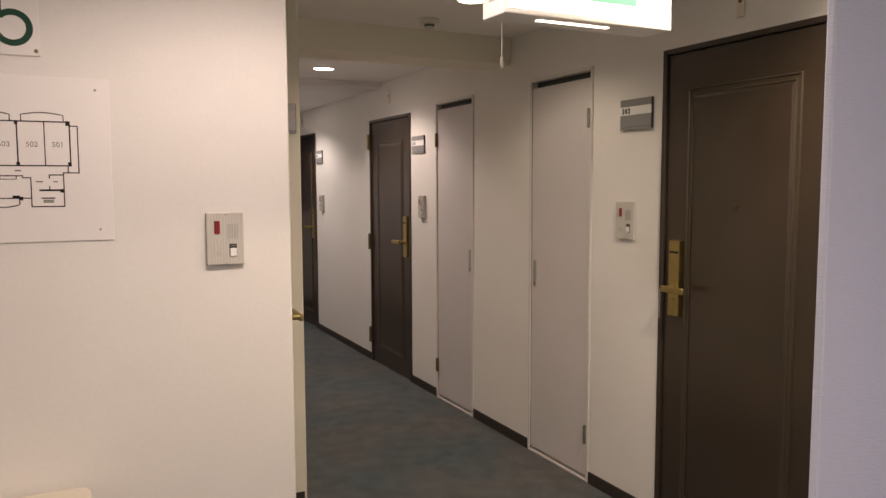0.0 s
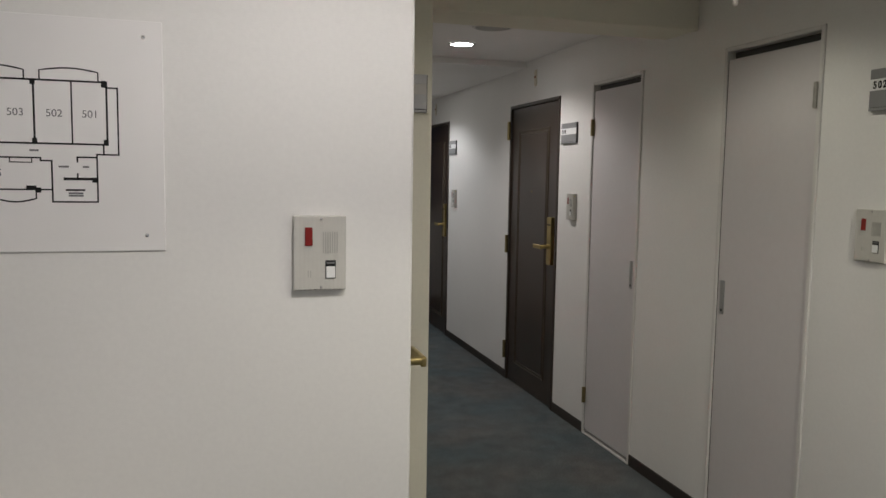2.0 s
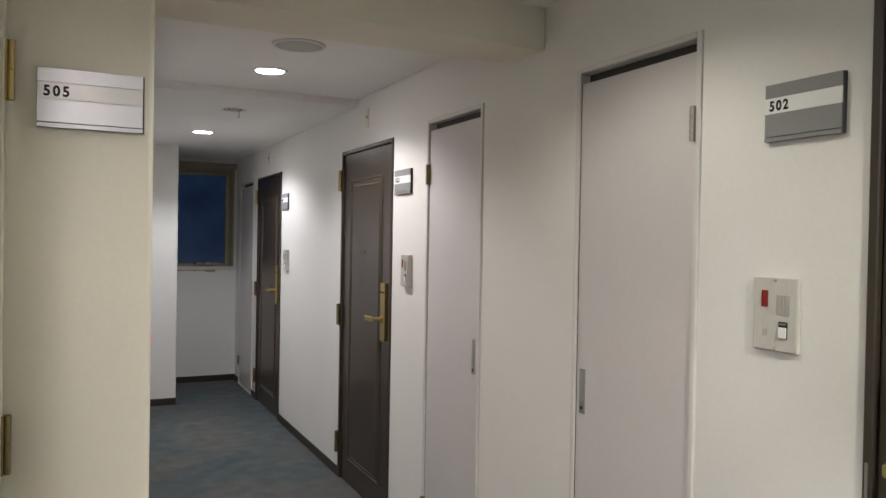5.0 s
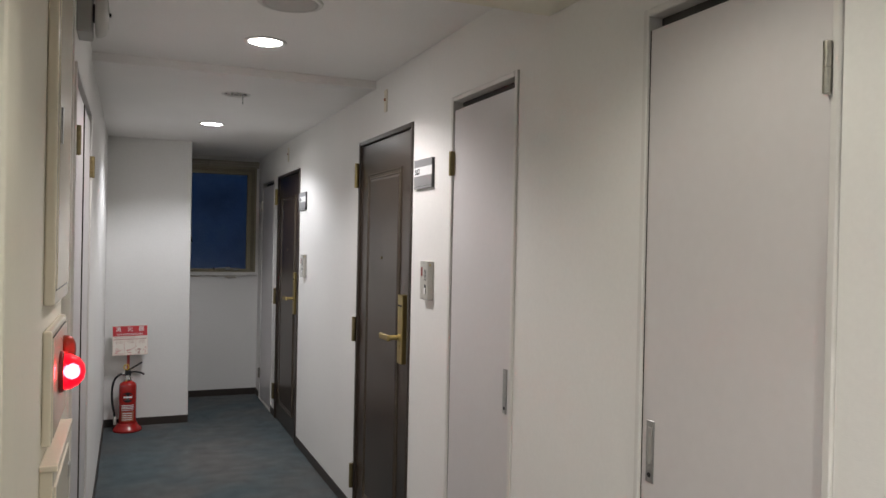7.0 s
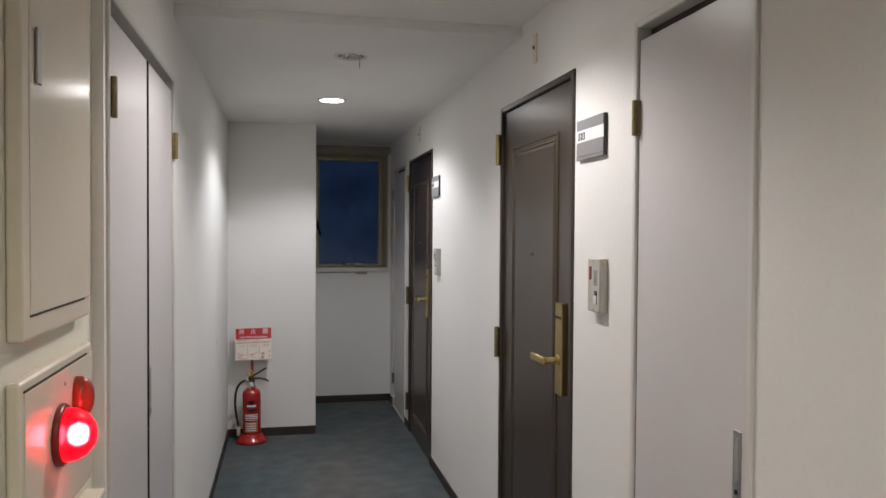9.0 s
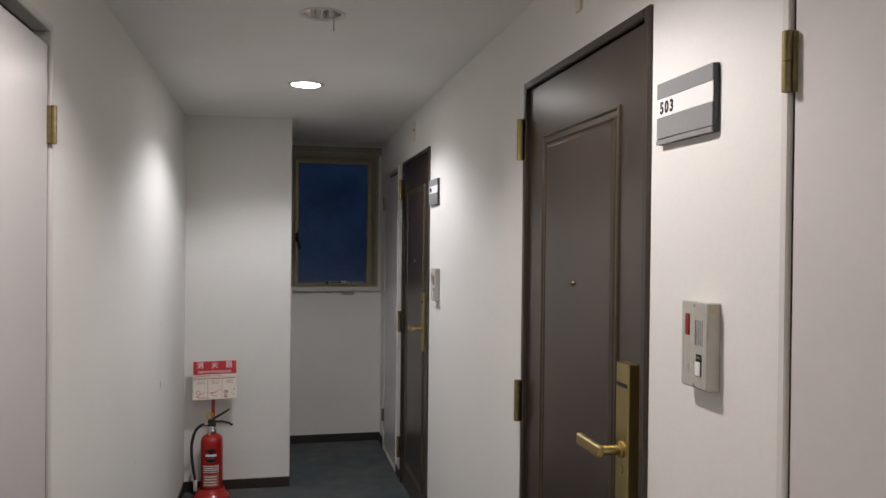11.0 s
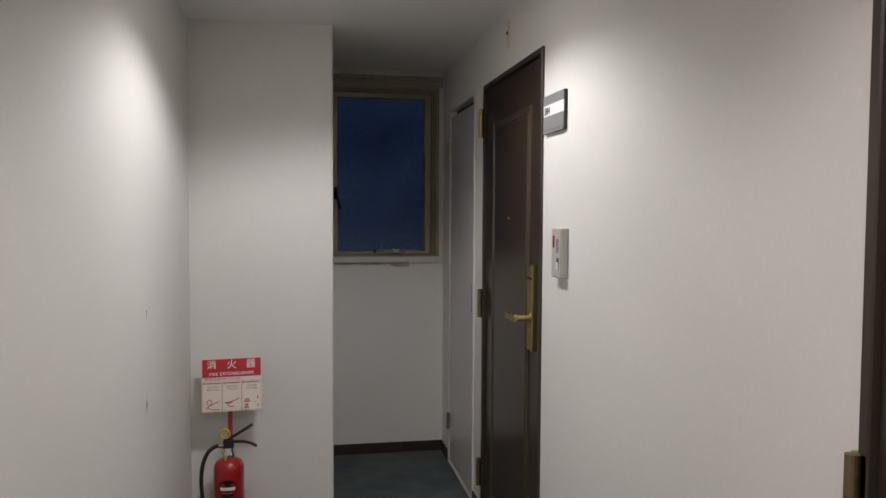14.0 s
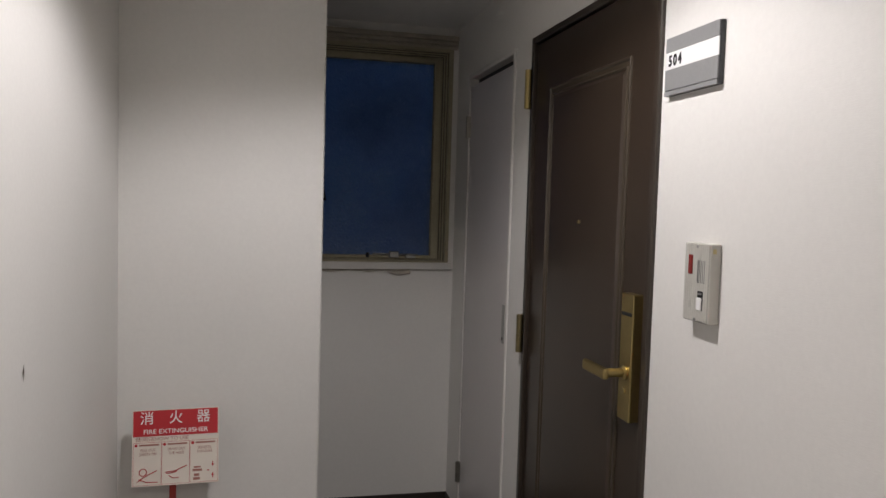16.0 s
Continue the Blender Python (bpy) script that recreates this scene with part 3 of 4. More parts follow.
bell_panel(SOUTHFACE(0.513, 2.669, 1.353), 0.057, 0.0815, 0.017)
bell_panel(EAST(3.018, 1.349), 0.064, 0.0875, 0.012)
bell_panel(EAST(5.256, 1.352), 0.0455, 0.08, 0.025, True)
bell_panel(EAST(7.683, 1.326), 0.0465, 0.081, 0.025, True)

# ---- floor plan board and storey sign ----
fp = thing("floor_plan_board", SOUTHFACE(-0.033, 2.6768, 1.592), "white acrylic floor plan board with black line drawing", "sign")
part("board", box(-0.23, 0.23, -0.012, -0.006, -0.231, 0.231, 0.001, 1), ACRYL, fp)
for sx in (-1, 1):
    for sz in (-1, 1):
        part("standoff_screw", lathe([(0.0042, 0), (0.0042, 0.0125), (0.0034, 0.0142), (0.001, 0.0146)], 14, None, pose(sx * 0.194, 0, sz * 0.199, 90)), CHROME, fp, "chrome standoff screw")


def plan_xz(u, v):
    """From the share of the board's width and height, from its upper left corner."""
    return -0.2338 + 0.46 * u, 0.2333 - 0.462 * v


def plan_line(pts, w=0.0030):
    b = bmesh.new()
    for p, q in zip(pts, pts[1:]):
        (x0, z0), (x1, z1) = plan_xz(*p), plan_xz(*q)
        box(min(x0, x1) - w / 2, max(x0, x1) + w / 2, -0.0126, -0.0118, min(z0, z1) - w / 2, max(z0, z1) + w / 2, 0, 1, b)
    return part("plan_line", b, INK, fp)


def plan_arc(u0, u1, v, v1, bulge):
    pts = [(u0, v)] + [(u0 + (u1 - u0) * i / 10, v1 + bulge * math.sin(math.pi * i / 10)) for i in range(11)] + [(u1, v)]
    return part("balcony_line", rod([(plan_xz(*p)[0], -0.0122, plan_xz(*p)[1]) for p in pts], 0.0014, 6), INK, fp)


plan_line([(0.193, 0.275), (0.777, 0.275)], 0.0035)
plan_line([(0.193, 0.541), (0.777, 0.541)], 0.0035)
for u in (0.193, 0.344, 0.4915, 0.638, 0.777):
    plan_line([(u, 0.275), (u, 0.541)], 0.0036 if u in (0.193, 0.4915, 0.777) else 0.0028)
plan_arc(0.223, 0.4565, 0.275, 0.236, -0.016)
plan_arc(0.516, 0.745, 0.275, 0.235, -0.014)
plan_arc(0.332, 0.490, 0.737, 0.775, 0.015)
plan_line([(0.777, 0.298), (0.821, 0.298), (0.821, 0.584), (0.733, 0.584), (0.733, 0.789), (0.554, 0.789), (0.554, 0.614), (0.511, 0.614),
           (0.511, 0.602), (0.255, 0.602), (0.255, 0.576), (0.196, 0.576), (0.196, 0.737), (0.554, 0.737)])
plan_line([(0.3925, 0.602), (0.3925, 0.622), (0.477, 0.622), (0.477, 0.602)], 0.002)
plan_line([(0.211, 0.541), (0.211, 0.576)])
plan_line([(0.761, 0.541), (0.761, 0.584)])
plan_line([(0.733, 0.597), (0.6546, 0.597), (0.6546, 0.616)])
plan_line([(0.6546, 0.668), (0.6546, 0.688)])
plan_line([(0.604, 0.690), (0.731, 0.690)], 0.0052)
plan_line([(0.610, 0.738), (0.679, 0.738)], 0.0036)
for u, v, a, b in ((0.197, 0.277, 0.009, 0.014), (0.489, 0.285, 0.009, 0.009), (0.766, 0.283, 0.009, 0.013), (0.205, 0.530, 0.009, 0.010), (0.4915, 0.530, 0.009, 0.010),
                   (0.772, 0.530, 0.009, 0.010), (0.211, 0.726, 0.010, 0.010), (0.472, 0.728, 0.018, 0.007), (0.499, 0.739, 0.010, 0.010), (0.722, 0.694, 0.009, 0.010)):
    cx, cz = plan_xz(u, v)
    part("column_mark", box(cx - a / 2, cx + a / 2, -0.0130, -0.0118, cz - b / 2, cz + b / 2), INK, fp)
for word, u, v in (("504", 0.269, 0.427), ("503", 0.420, 0.427), ("502", 0.569, 0.427), ("501", 0.710, 0.427), ("505", 0.329, 0.683)):
    cx, cz = plan_xz(u, v)
    letters(word, 0.0205, cx, -0.0122, cz, GREYINK, fp, "room_number", "CENTER")
for u0, u1, v in ((0.47, 0.505, 0.571), (0.58, 0.62, 0.638), (0.675, 0.70, 0.638), (0.617, 0.675, 0.752), (0.617, 0.675, 0.762)):
    (a, z), (b, _) = plan_xz(u0, v), plan_xz(u1, v)
    part("caption_bar", box(a, b, -0.0124, -0.0118, z - 0.0018, z + 0.0018), GREYINK, fp)

fv = thing("storey_number_sign", SOUTHFACE(-0.041, 2.673, 1.955), "clear acrylic storey sign with a green five", "sign")
part("board", box(-0.068, 0.068, -0.010, -0.005, -0.078, 0.135, 0.001, 1), ACRYL, fv)


def green_five():
    """A thin-stroked five: round bowl, leaning stem and top bar."""
    b, outer, inner = bmesh.new(), 0.050, 0.033
    ring = []
    for i in range(41):
        a = radians(138 - 288 * i / 40)
        ring.append([b.verts.new((q * math.cos(a) + 0.003, y, q * math.sin(a) - 0.004)) for q, y in ((outer, -0.0112), (inner, -0.0112), (inner, -0.0098), (outer, -0.0098))])
    for p, q in zip(ring, ring[1:]):
        for k in range(4):
            b.faces.new((p[k], p[(k + 1) % 4], q[(k + 1) % 4], q[k]))
    b.faces.new(ring[0])
    b.faces.new(ring[-1][::-1])
    box(-0.038, -0.0215, -0.0111, -0.0098, 0.024, 0.100, 0, 1, b)
    box(-0.0215, 0.044, -0.0111, -0.0098, 0.083, 0.100, 0, 1, b)
    return b


part("digit", green_five(), GREEN, fv, "green five")
for sx in (-1, 1):
    for sz in (-1, 1):
        part("standoff_screw", lathe([(0.0055, 0), (0.0055, 0.010), (0.0045, 0.0125), (0.001, 0.013)], 14, None, pose(sx * 0.058, 0, 0.0285 + sz * 0.0925, 90)), OLDBRASS, fv, "dull brass standoff screw")


# ---- ceiling things ----
def downlight(x, y, z, lens):
    d = thing("downlight", pose(x, y, z), "round recessed downlight with white rim, lit", "ceiling light", "downlights")
    part("rim", lathe([(0.066, 0.0), (0.074, -0.006), (0.086, -0.004), (0.088, 0.0)], 36), TRIM, d, "white rim", True)
    part("diffuser", lathe([(0.0005, -0.004), (0.05, -0.0045), (0.068, -0.003), (0.069, 0.0)], 36), lens, d, "bright diffuser", True)


for p in CORRIDOR_LAMPS:
    downlight(*p, LENS)
# the fourth gets a matching rim and diffuser, though it is only an added fill
for p in HALL_LAMPS:
    downlight(*p, LENSWARM)

sp = thing("ceiling_speaker", pose(1.737, 4.955, 2.335), "round grey ceiling loudspeaker with cloth grille", "speaker")
part("rim", lathe([(0.096, 0), (0.098, -0.008), (0.112, -0.005), (0.114, 0)], 40), TRIM, sp, "", True)
part("grille", lathe([(0.0005, -0.010), (0.07, -0.009), (0.097, -0.006), (0.097, 0)], 40), SPK, sp, "grey grille", True)

el = thing("emergency_light", pose(1.757, 6.567, 2.295), "unlit recessed emergency light with chrome reflector and test cord", "ceiling light")
ring = lathe([(0.064, 0.004), (0.0645, -0.003), (0.071, -0.004), (0.077, -0.003), (0.078, 0.0)], 40)
bmesh.ops.delete(ring, geom=[f for f in ring.faces if len(f.verts) > 4], context="FACES_ONLY")
part("rim", ring, TRIM, el, "thin white rim", True)
cup = bmesh.new()
rings = [[cup.verts.new((q * (1 + 0.05 * math.cos(8 * a)) * math.cos(a), q * (1 + 0.05 * math.cos(8 * a)) * math.sin(a), z)) for a in [2 * math.pi * i / 64 for i in range(64)]]
         for q, z in ((0.0635, 0.002), (0.060, 0.03), (0.048, 0.062), (0.012, 0.075))]
for p, q in zip(rings, rings[1:]):
    for i in range(64):
        cup.faces.new((p[i], p[(i + 1) % 64], q[(i + 1) % 64], q[i]))
cup.faces.new(rings[-1])
part("reflector", cup, CHROME, el, "fluted chrome reflector", True)
part("bulb", lathe([(0.010, 0.07), (0.012, 0.045), (0.016, 0.03), (0.013, 0.016), (0.001, 0.010)], 18), WHITEP, el, "small unlit bulb", True)
for sx in (-1, 1):
    part("lamp_clip", box(sx * 0.036 - 0.004, sx * 0.036 + 0.004, -0.006, 0.006, 0.012, 0.05, 0.001, 1), DARKSIDE, el, "dark spring clip")
part("test_cord", rod([(0.040, 0.035, 0.01), (0.040, 0.035, -0.045)], 0.0016, 8), GREYINK, el, "short test cord")

sd = thing("smoke_detector", pose(1.76, 3.80, 2.35), "white round ceiling smoke detector with dark sensor", "smoke detector")
part("base", lathe([(0.052, 0), (0.052, -0.014), (0.045, -0.020), (0.02, -0.022)], 28), TRIM, sd, "", True)
part("sensor", lathe([(0.026, -0.02), (0.026, -0.040), (0.020, -0.046), (0.001, -0.046)], 24), IVORY, sd, "", True)
part("sensor_slot", lathe([(0.0265, -0.028), (0.0268, -0.030), (0.0268, -0.036), (0.0265, -0.037)], 24), DARK, sd)

ex = thing("exit_sign", SOUTHFACE(1.393, 2.03, 1.962), "white lit exit sign box hung from the ceiling", "exit sign")
part("housing", box(-0.283, 0.283, -0.057, 0.057, 0, 0.24, 0.004), TRIM, ex)
part("face", box(-0.272, 0.272, -0.0595, -0.05, 0.015, 0.225, 0.001, 1), EXITFACE, ex, "lit white face")
part("underside_window", box(-0.155, 0.085, -0.020, -0.006, -0.002, 0.004), LENSWARM, ex, "lit slot below")
part("arrow_bar", box(-0.10, -0.05, -0.0605, -0.058, 0.065, 0.11), EXITGREEN, ex)
part("picture_block", box(-0.02, 0.15, -0.0605, -0.058, 0.055, 0.19), EXITGREEN, ex)
part("side_vent", box(-0.2845, -0.28, -0.02, 0.02, 0.04, 0.09), GREY, ex)
for x in (-0.2, 0.2):
    part("hanger", rod([(x, 0, 0.235), (x, 0, 0.389)], 0.012, 12), TRIM, ex)

pc = thing("pull_cord", pose(1.384, 2.446, 1.90), "white pull cord with a wooden end bead", "cord")
part("cord", rod([(0, 0, 0.02), (0, 0, 0.2), (0, 0, 0.455)], 0.0016, 6), WHITEP, pc)
part("bead", lathe([(0.001, 0), (0.006, 0.003), (0.008, 0.015), (0.006, 0.03), (0.002, 0.04)], 14), KRAFT, pc, "", True)


def alarm_tab(m):
    a = thing("door_alarm_indicator", m, "small yellowed indicator plate with an amber lamp above the door", "indicator", "door indicators")
    part("plate", box(-0.018, 0.018, -0.007, 0, -0.055, 0.055, 0.002, 1), TAN, a)
    part("lamp", lathe([(0.008, 0), (0.008, 0.004), (0.004, 0.008), (0.001, 0.0085)], 14, None, pose(0, -0.006, 0.005, 90)), AMBER, a)


alarm_tab(EAST(5.885, 2.205))
alarm_tab(EAST(8.372, 2.185))
alarm_tab(EAST(2.38, 2.2))

# ---- alarm boxes on the west wall ----
NW = 1.040
eb = thing("electric_cabinet", WEST(4.60, NW, 1.333), "cream enamel electric cabinet on the wall", "cabinet")
part("body", box(-0.200, 0.212, -0.026, 0, 0, 0.892, 0.006, 3), CREAMBOX, eb)
part("door", box(-0.170, 0.208, -0.0285, -0.024, 0.040, 0.87, 0.002), CREAMBOX, eb, "flush cabinet door")
# thin dark strips in place of shaded slots round door and cover
part("door_gap_shade", box(-0.170, 0.165, -0.0275, -0.02, 0.0365, 0.0398), GAPSHADE, eb, "dark strip standing for the shaded slot below the door")
part("door_gap_shade", box(0.2082, 0.2094, -0.0268, -0.02, 0.040, 0.87), GAPSHADE, eb)
part("latch", box(-0.15, -0.128, -0.034, -0.030, 0.41, 0.50, 0.001, 1), STEEL, eb, "recessed steel latch")
hy = thing("fire_alarm_box", WEST(4.60, NW, 0.985), "cream fire alarm box with red lamp and call button", "alarm box")
part("body", box(-0.205, 0.240, -0.022, 0, 0, 0.287, 0.006, 3), CREAMBOX, hy)
part("cover", box(-0.190, 0.235, -0.025, -0.02, 0.012, 0.268, 0.002), CREAMBOX, hy, "flush cover plate")
part("cover_gap_shade", box(-0.190, 0.192, -0.0242, -0.018, 0.2682, 0.2715), GAPSHADE, hy, "dark strip standing for the shaded slot above the cover")
lampm = pose(-0.004, -0.0245, 0.154, 90)
part("lamp_base", lathe([(0.056, 0), (0.056, 0.008), (0.052, 0.012)], 32, None, lampm), RED, hy, "red lamp base", True)
part("lamp_lens", lathe([(0.049, 0.010), (0.047, 0.028), (0.037, 0.047), (0.019, 0.060), (0.001, 0.063)], 32, None, lampm), LAMPRED, hy, "lit red conical lens", True)
part("lamp_core", lathe([(0.001, 0.014), (0.013, 0.018), (0.018, 0.028), (0.014, 0.040), (0.001, 0.045)], 24, None, lampm), LAMPCORE, hy, "bright bulb glow", True)
cb = lathe([(0.030, 0), (0.030, 0.012), (0.026, 0.024), (0.014, 0.032), (0.001, 0.034)], 24)
for v in cb.verts:
    v.co = pose(0.103, -0.0245, 0.200, 90) @ Vector((v.co.x * 0.85, v.co.y * 1.35, v.co.z))
part("call_button", cb, ORANGE, hy, "orange-red call button cover", True)
part("telephone_jack", lathe([(0.010, 0), (0.010, 0.01), (0.001, 0.011)], 16, None, pose(0.15, -0.0245, 0.09, 90)), BLACK, hy)
part("screw", lathe([(0.004, 0), (0.004, 0.002), (0.001, 0.003)], 10, None, pose(0.03, -0.0245, 0.240, 90)), STEEL, hy)
hb = thing("hose_cabinet", WEST(4.61, NW, 0.195), "cream hose cabinet with a protruding top ledge", "cabinet")
part("body", box(-0.245, 0.255, -0.03, 0, 0, 0.74, 0.004), CREAMBOX, hb)
part("ledge", box(-0.255, 0.265, -0.042, 0, 0.738, 0.755, 0.004), CREAMBOX, hb, "top ledge")
part("door", box(-0.21, 0.225, -0.036, -0.028, 0.05, 0.69, 0.003), CREAMBOX, hb, "flush cabinet door")
part("latch", box(0.17, 0.22, -0.041, -0.034, 0.60, 0.64, 0.002, 1), GREY, hb, "grey latch")

ab = thing("alarm_bell", WEST(5.06, LW, 2.145), "grey alarm bell box mounted high on the wall", "alarm bell")
part("box", box(-0.06, 0.08, -0.045, 0, 0.02, 0.17, 0.004), GREY, ab)
part("spacer", lathe([(0.03, 0), (0.03, 0.012)], 20, None, pose(0.012, -0.044, 0.098, 90)), DARKSIDE, ab, "dark spacer")
part("gong", lathe([(0.074, 0), (0.078, 0.002), (0.077, 0.016), (0.068, 0.030), (0.045, 0.039), (0.001, 0.041)], 32, None, pose(0.012, -0.054, 0.098, 90)), GREYGONG, ab, "pale grey gong", True)
part("gong_bolt", lathe([(0.006, 0), (0.006, 0.006), (0.001, 0.007)], 10, None, pose(0.012, -0.094, 0.098, 90)), DARK, ab)

# ---- fire extinguisher and its sign ----
fe = thing("fire_extinguisher", pose(1.24, 8.69, 0.012), "red fire extinguisher with black hose, standing in a red base", "fire extinguisher")
part("cylinder", lathe([(0.001, 0.012), (0.055, 0.012), (0.062, 0.02), (0.0645, 0.04), (0.0645, 0.325), (0.0625, 0.343), (0.054, 0.358), (0.036, 0.369), (0.028, 0.374), (0.022, 0.376), (0.001, 0.376)], 40), REDPAINT, fe, "glossy red cylinder", True)
part("collar", lathe([(0.026, 0.374), (0.030, 0.378), (0.030, 0.398), (0.024, 0.404), (0.024, 0.416), (0.016, 0.42), (0.001, 0.42)], 24), CHROME, fe, "metal valve collar", True)
vb = box(-0.024, 0.022, -0.016, 0.016, 0.415, 0.452, 0.005)
part("valve", vb, BLACK, fe, "dark valve body")
part("upper_lever", rod([(-0.02, 0, 0.452), (0.02, 0, 0.466), (0.065, 0, 0.492), (0.10, 0, 0.515)], 0.0064, 10), BLACK, fe, "black upper lever", True)
part("lower_lever", rod([(0.015, 0, 0.442), (0.06, 0, 0.441), (0.095, 0, 0.432), (0.118, 0, 0.417)], 0.0064, 10), BLACK, fe, "black lower lever", True)
pin = bmesh.new()
rod([(-0.012 + 0.019 * math.cos(a * math.pi / 9), -0.022, 0.483 + 0.019 * math.sin(a * math.pi / 9)) for a in range(19)], 0.0045, 8, pin)
part("safety_pin_ring", pin, YELLOW, fe, "yellow safety pin ring", True)
part("pin_tag", box(-0.016, -0.008, -0.032, -0.030, 0.352, 0.386, 0.001, 1), YELLOW, fe)
hose = [(-0.02, -0.005, 0.427), (-0.05, -0.008, 0.428), (-0.082, -0.012, 0.408), (-0.104, -0.018, 0.365), (-0.113, -0.024, 0.30), (-0.109, -0.03, 0.22), (-0.098, -0.032, 0.15), (-0.09, -0.034, 0.105)]
pts = []
for i in range(len(hose) - 1):
    p0, p1, p2, p3 = (Vector(hose[min(max(i + k, 0), len(hose) - 1)]) for k in (-1, 0, 1, 2))
    for s in range(5):
        u = s / 5
        pts.append(0.5 * (2 * p1 + (p2 - p0) * u + (2 * p0 - 5 * p1 + 4 * p2 - p3) * u * u + (3 * p1 - p0 - 3 * p2 + p3) * u ** 3))
pts.append(Vector(hose[-1]))
part("hose", rod(pts, 0.0085, 12), BLACK, fe, "black rubber hose", True)
part("hose_nut", rod([(-0.018, -0.005, 0.427), (-0.042, -0.007, 0.4275)], 0.011, 12), CHROME, fe)
part("nozzle", lathe([(0.008, 0.11), (0.011, 0.10), (0.012, 0.05), (0.009, 0.045)], 14, None, pose(-0.09, -0.034, 0.0)), IVORY, fe, "pale nozzle", True)


def curved_patch(z0, z1, a0, a1, material, r=0.0652, name="label_patch", label=""):
    b = bmesh.new()
    n = 10
    cols = [[b.verts.new((r * math.sin(radians(a0 + (a1 - a0) * i / n)), -r * math.cos(radians(a0 + (a1 - a0) * i / n)), z)) for z in (z0, z1)] for i in range(n + 1)]
    for p, q in zip(cols, cols[1:]):
        b.faces.new((p[0], q[0], q[1], p[1]))
    return part(name, b, material, fe, label, True)


bd = bmesh.new()
cv = bd.verts.new((0, -0.0655, 0.255))
rim = []
for i in range(28):
    a = 2 * math.pi * i / 28
    s = 0.043 * math.cos(a) / 0.0655
    rim.append(bd.verts.new((0.0655 * math.sin(s), -0.0655 * math.cos(s), 0.255 + 0.040 * math.sin(a))))
for i in range(28):
    bd.faces.new((cv, rim[i], rim[(i + 1) % 28]))
part("round_badge", bd, INK, fe, "round black badge", True)
curved_patch(0.250, 0.263, -28, 28, WHITEP, 0.0660, "badge_bar", "white bar on the badge")
curved_patch(0.236, 0.240, -16, 16, GREYINK, 0.0660, "badge_bar")
for i, (z0, z1) in enumerate(((0.190, 0.196), (0.178, 0.184), (0.166, 0.172), (0.154, 0.158))):
    curved_patch(z0, z1, -42, 42, WHITEP, 0.0656, "text_bar")
curved_patch(0.070, 0.145, -42, 42, GOLDTEXT, 0.0654, "instruction_label", "faded instruction label")
for z0 in (0.128, 0.112, 0.096, 0.080):
    curved_patch(z0, z0 + 0.006, -36, 30, WHITEP, 0.0657, "text_bar")
curved_patch(0.20, 0.30, -92, -72, WHITEP, 0.0655, "side_label")

st = thing("extinguisher_stand", pose(1.24, 8.69, 0), "red round extinguisher stand with sign pole", "stand")
part("base", lathe([(0.001, 0.0), (0.108, 0.0), (0.110, 0.012), (0.102, 0.024), (0.088, 0.036), (0.078, 0.050), (0.074, 0.062), (0.0705, 0.065), (0.0700, 0.024), (0.001, 0.024)], 40), REDPAINT, st, "flared red plastic base", True)
part("pole", box(-0.010, 0.010, 0.0712, 0.0768, 0.03, 0.79, 0.001, 1), PINK, st, "flat red sign pole")

sg = thing("extinguisher_sign", pose(1.251, 8.735, 0.694, -12, -1.2, 0), "red and white fire extinguisher sign with instructions", "sign")
part("plate", box(-0.128, 0.128, 0, 0.002, -0.115, 0.115, 0.0005, 1), SIGNCARD, sg)
part("header", box(-0.125, 0.125, -0.0008, 0.0005, 0.035, 0.113), REDPRINT, sg, "red header")
letters("\u6d88", 0.042, -0.085, -0.0012, 0.0748, WHITEP, sg, "character", "CENTER", 1.0, 0.0002)
letters("\u706b", 0.042, 0.0, -0.0012, 0.0748, WHITEP, sg, "character", "CENTER", 1.0, 0.0002)
letters("\u5668", 0.042, 0.082, -0.0012, 0.0748, WHITEP, sg, "character", "CENTER", 1.0, 0.0002)
letters("FIRE EXTINGUISHER", 0.0195, 0.0, -0.0012, 0.0425, WHITEP, sg, "lettering", "CENTER", 1.1, 0.0001)
letters("HOW TO USE", 0.0145, -0.012, -0.0006, 0.0215, REDBROWN, sg, "lettering", "CENTER", 1.1)
letters("\u4f7f\u7528\u6cd5", 0.0150, -0.090, -0.0006, 0.0215, REDBROWN, sg, "character", "CENTER", 1.25)
for i, (cx, lines) in enumerate(((-0.083, ("PULL OUT", "SAFETY PIN")), (0.0, ("DRAW OUT", "THE HOSE")), (0.083, ("SQUEEZE", "THE LEVER")))):
    part("frame_line", ring_frame(cx - 0.041, cx + 0.041, -0.111, 0.017, [(0, 0), (0, -0.0006), (0.0009, -0.0006), (0.0009, 0)]), PINK, sg)
    part("step_dot", lathe([(0.0045, 0), (0.0045, 0.0006), (0.0005, 0.0006)], 12, None, pose(cx - 0.033, 0, 0.009, 90)), REDPRINT, sg)
    part("caption_bar", box(cx - 0.024, cx + 0.034, -0.0006, 0, 0.0065, 0.0115), REDBROWN, sg)
    for k, w in enumerate(lines):
        letters(w, 0.0115, cx + 0.002, -0.0006, -0.010 - k * 0.012, REDBROWN, sg, "lettering", "CENTER", 0.85)
LOOP = [(-0.095 + 0.011 * math.cos(a * 0.7), -0.0008, -0.072 + 0.011 * math.sin(a * 0.7)) for a in range(10)]
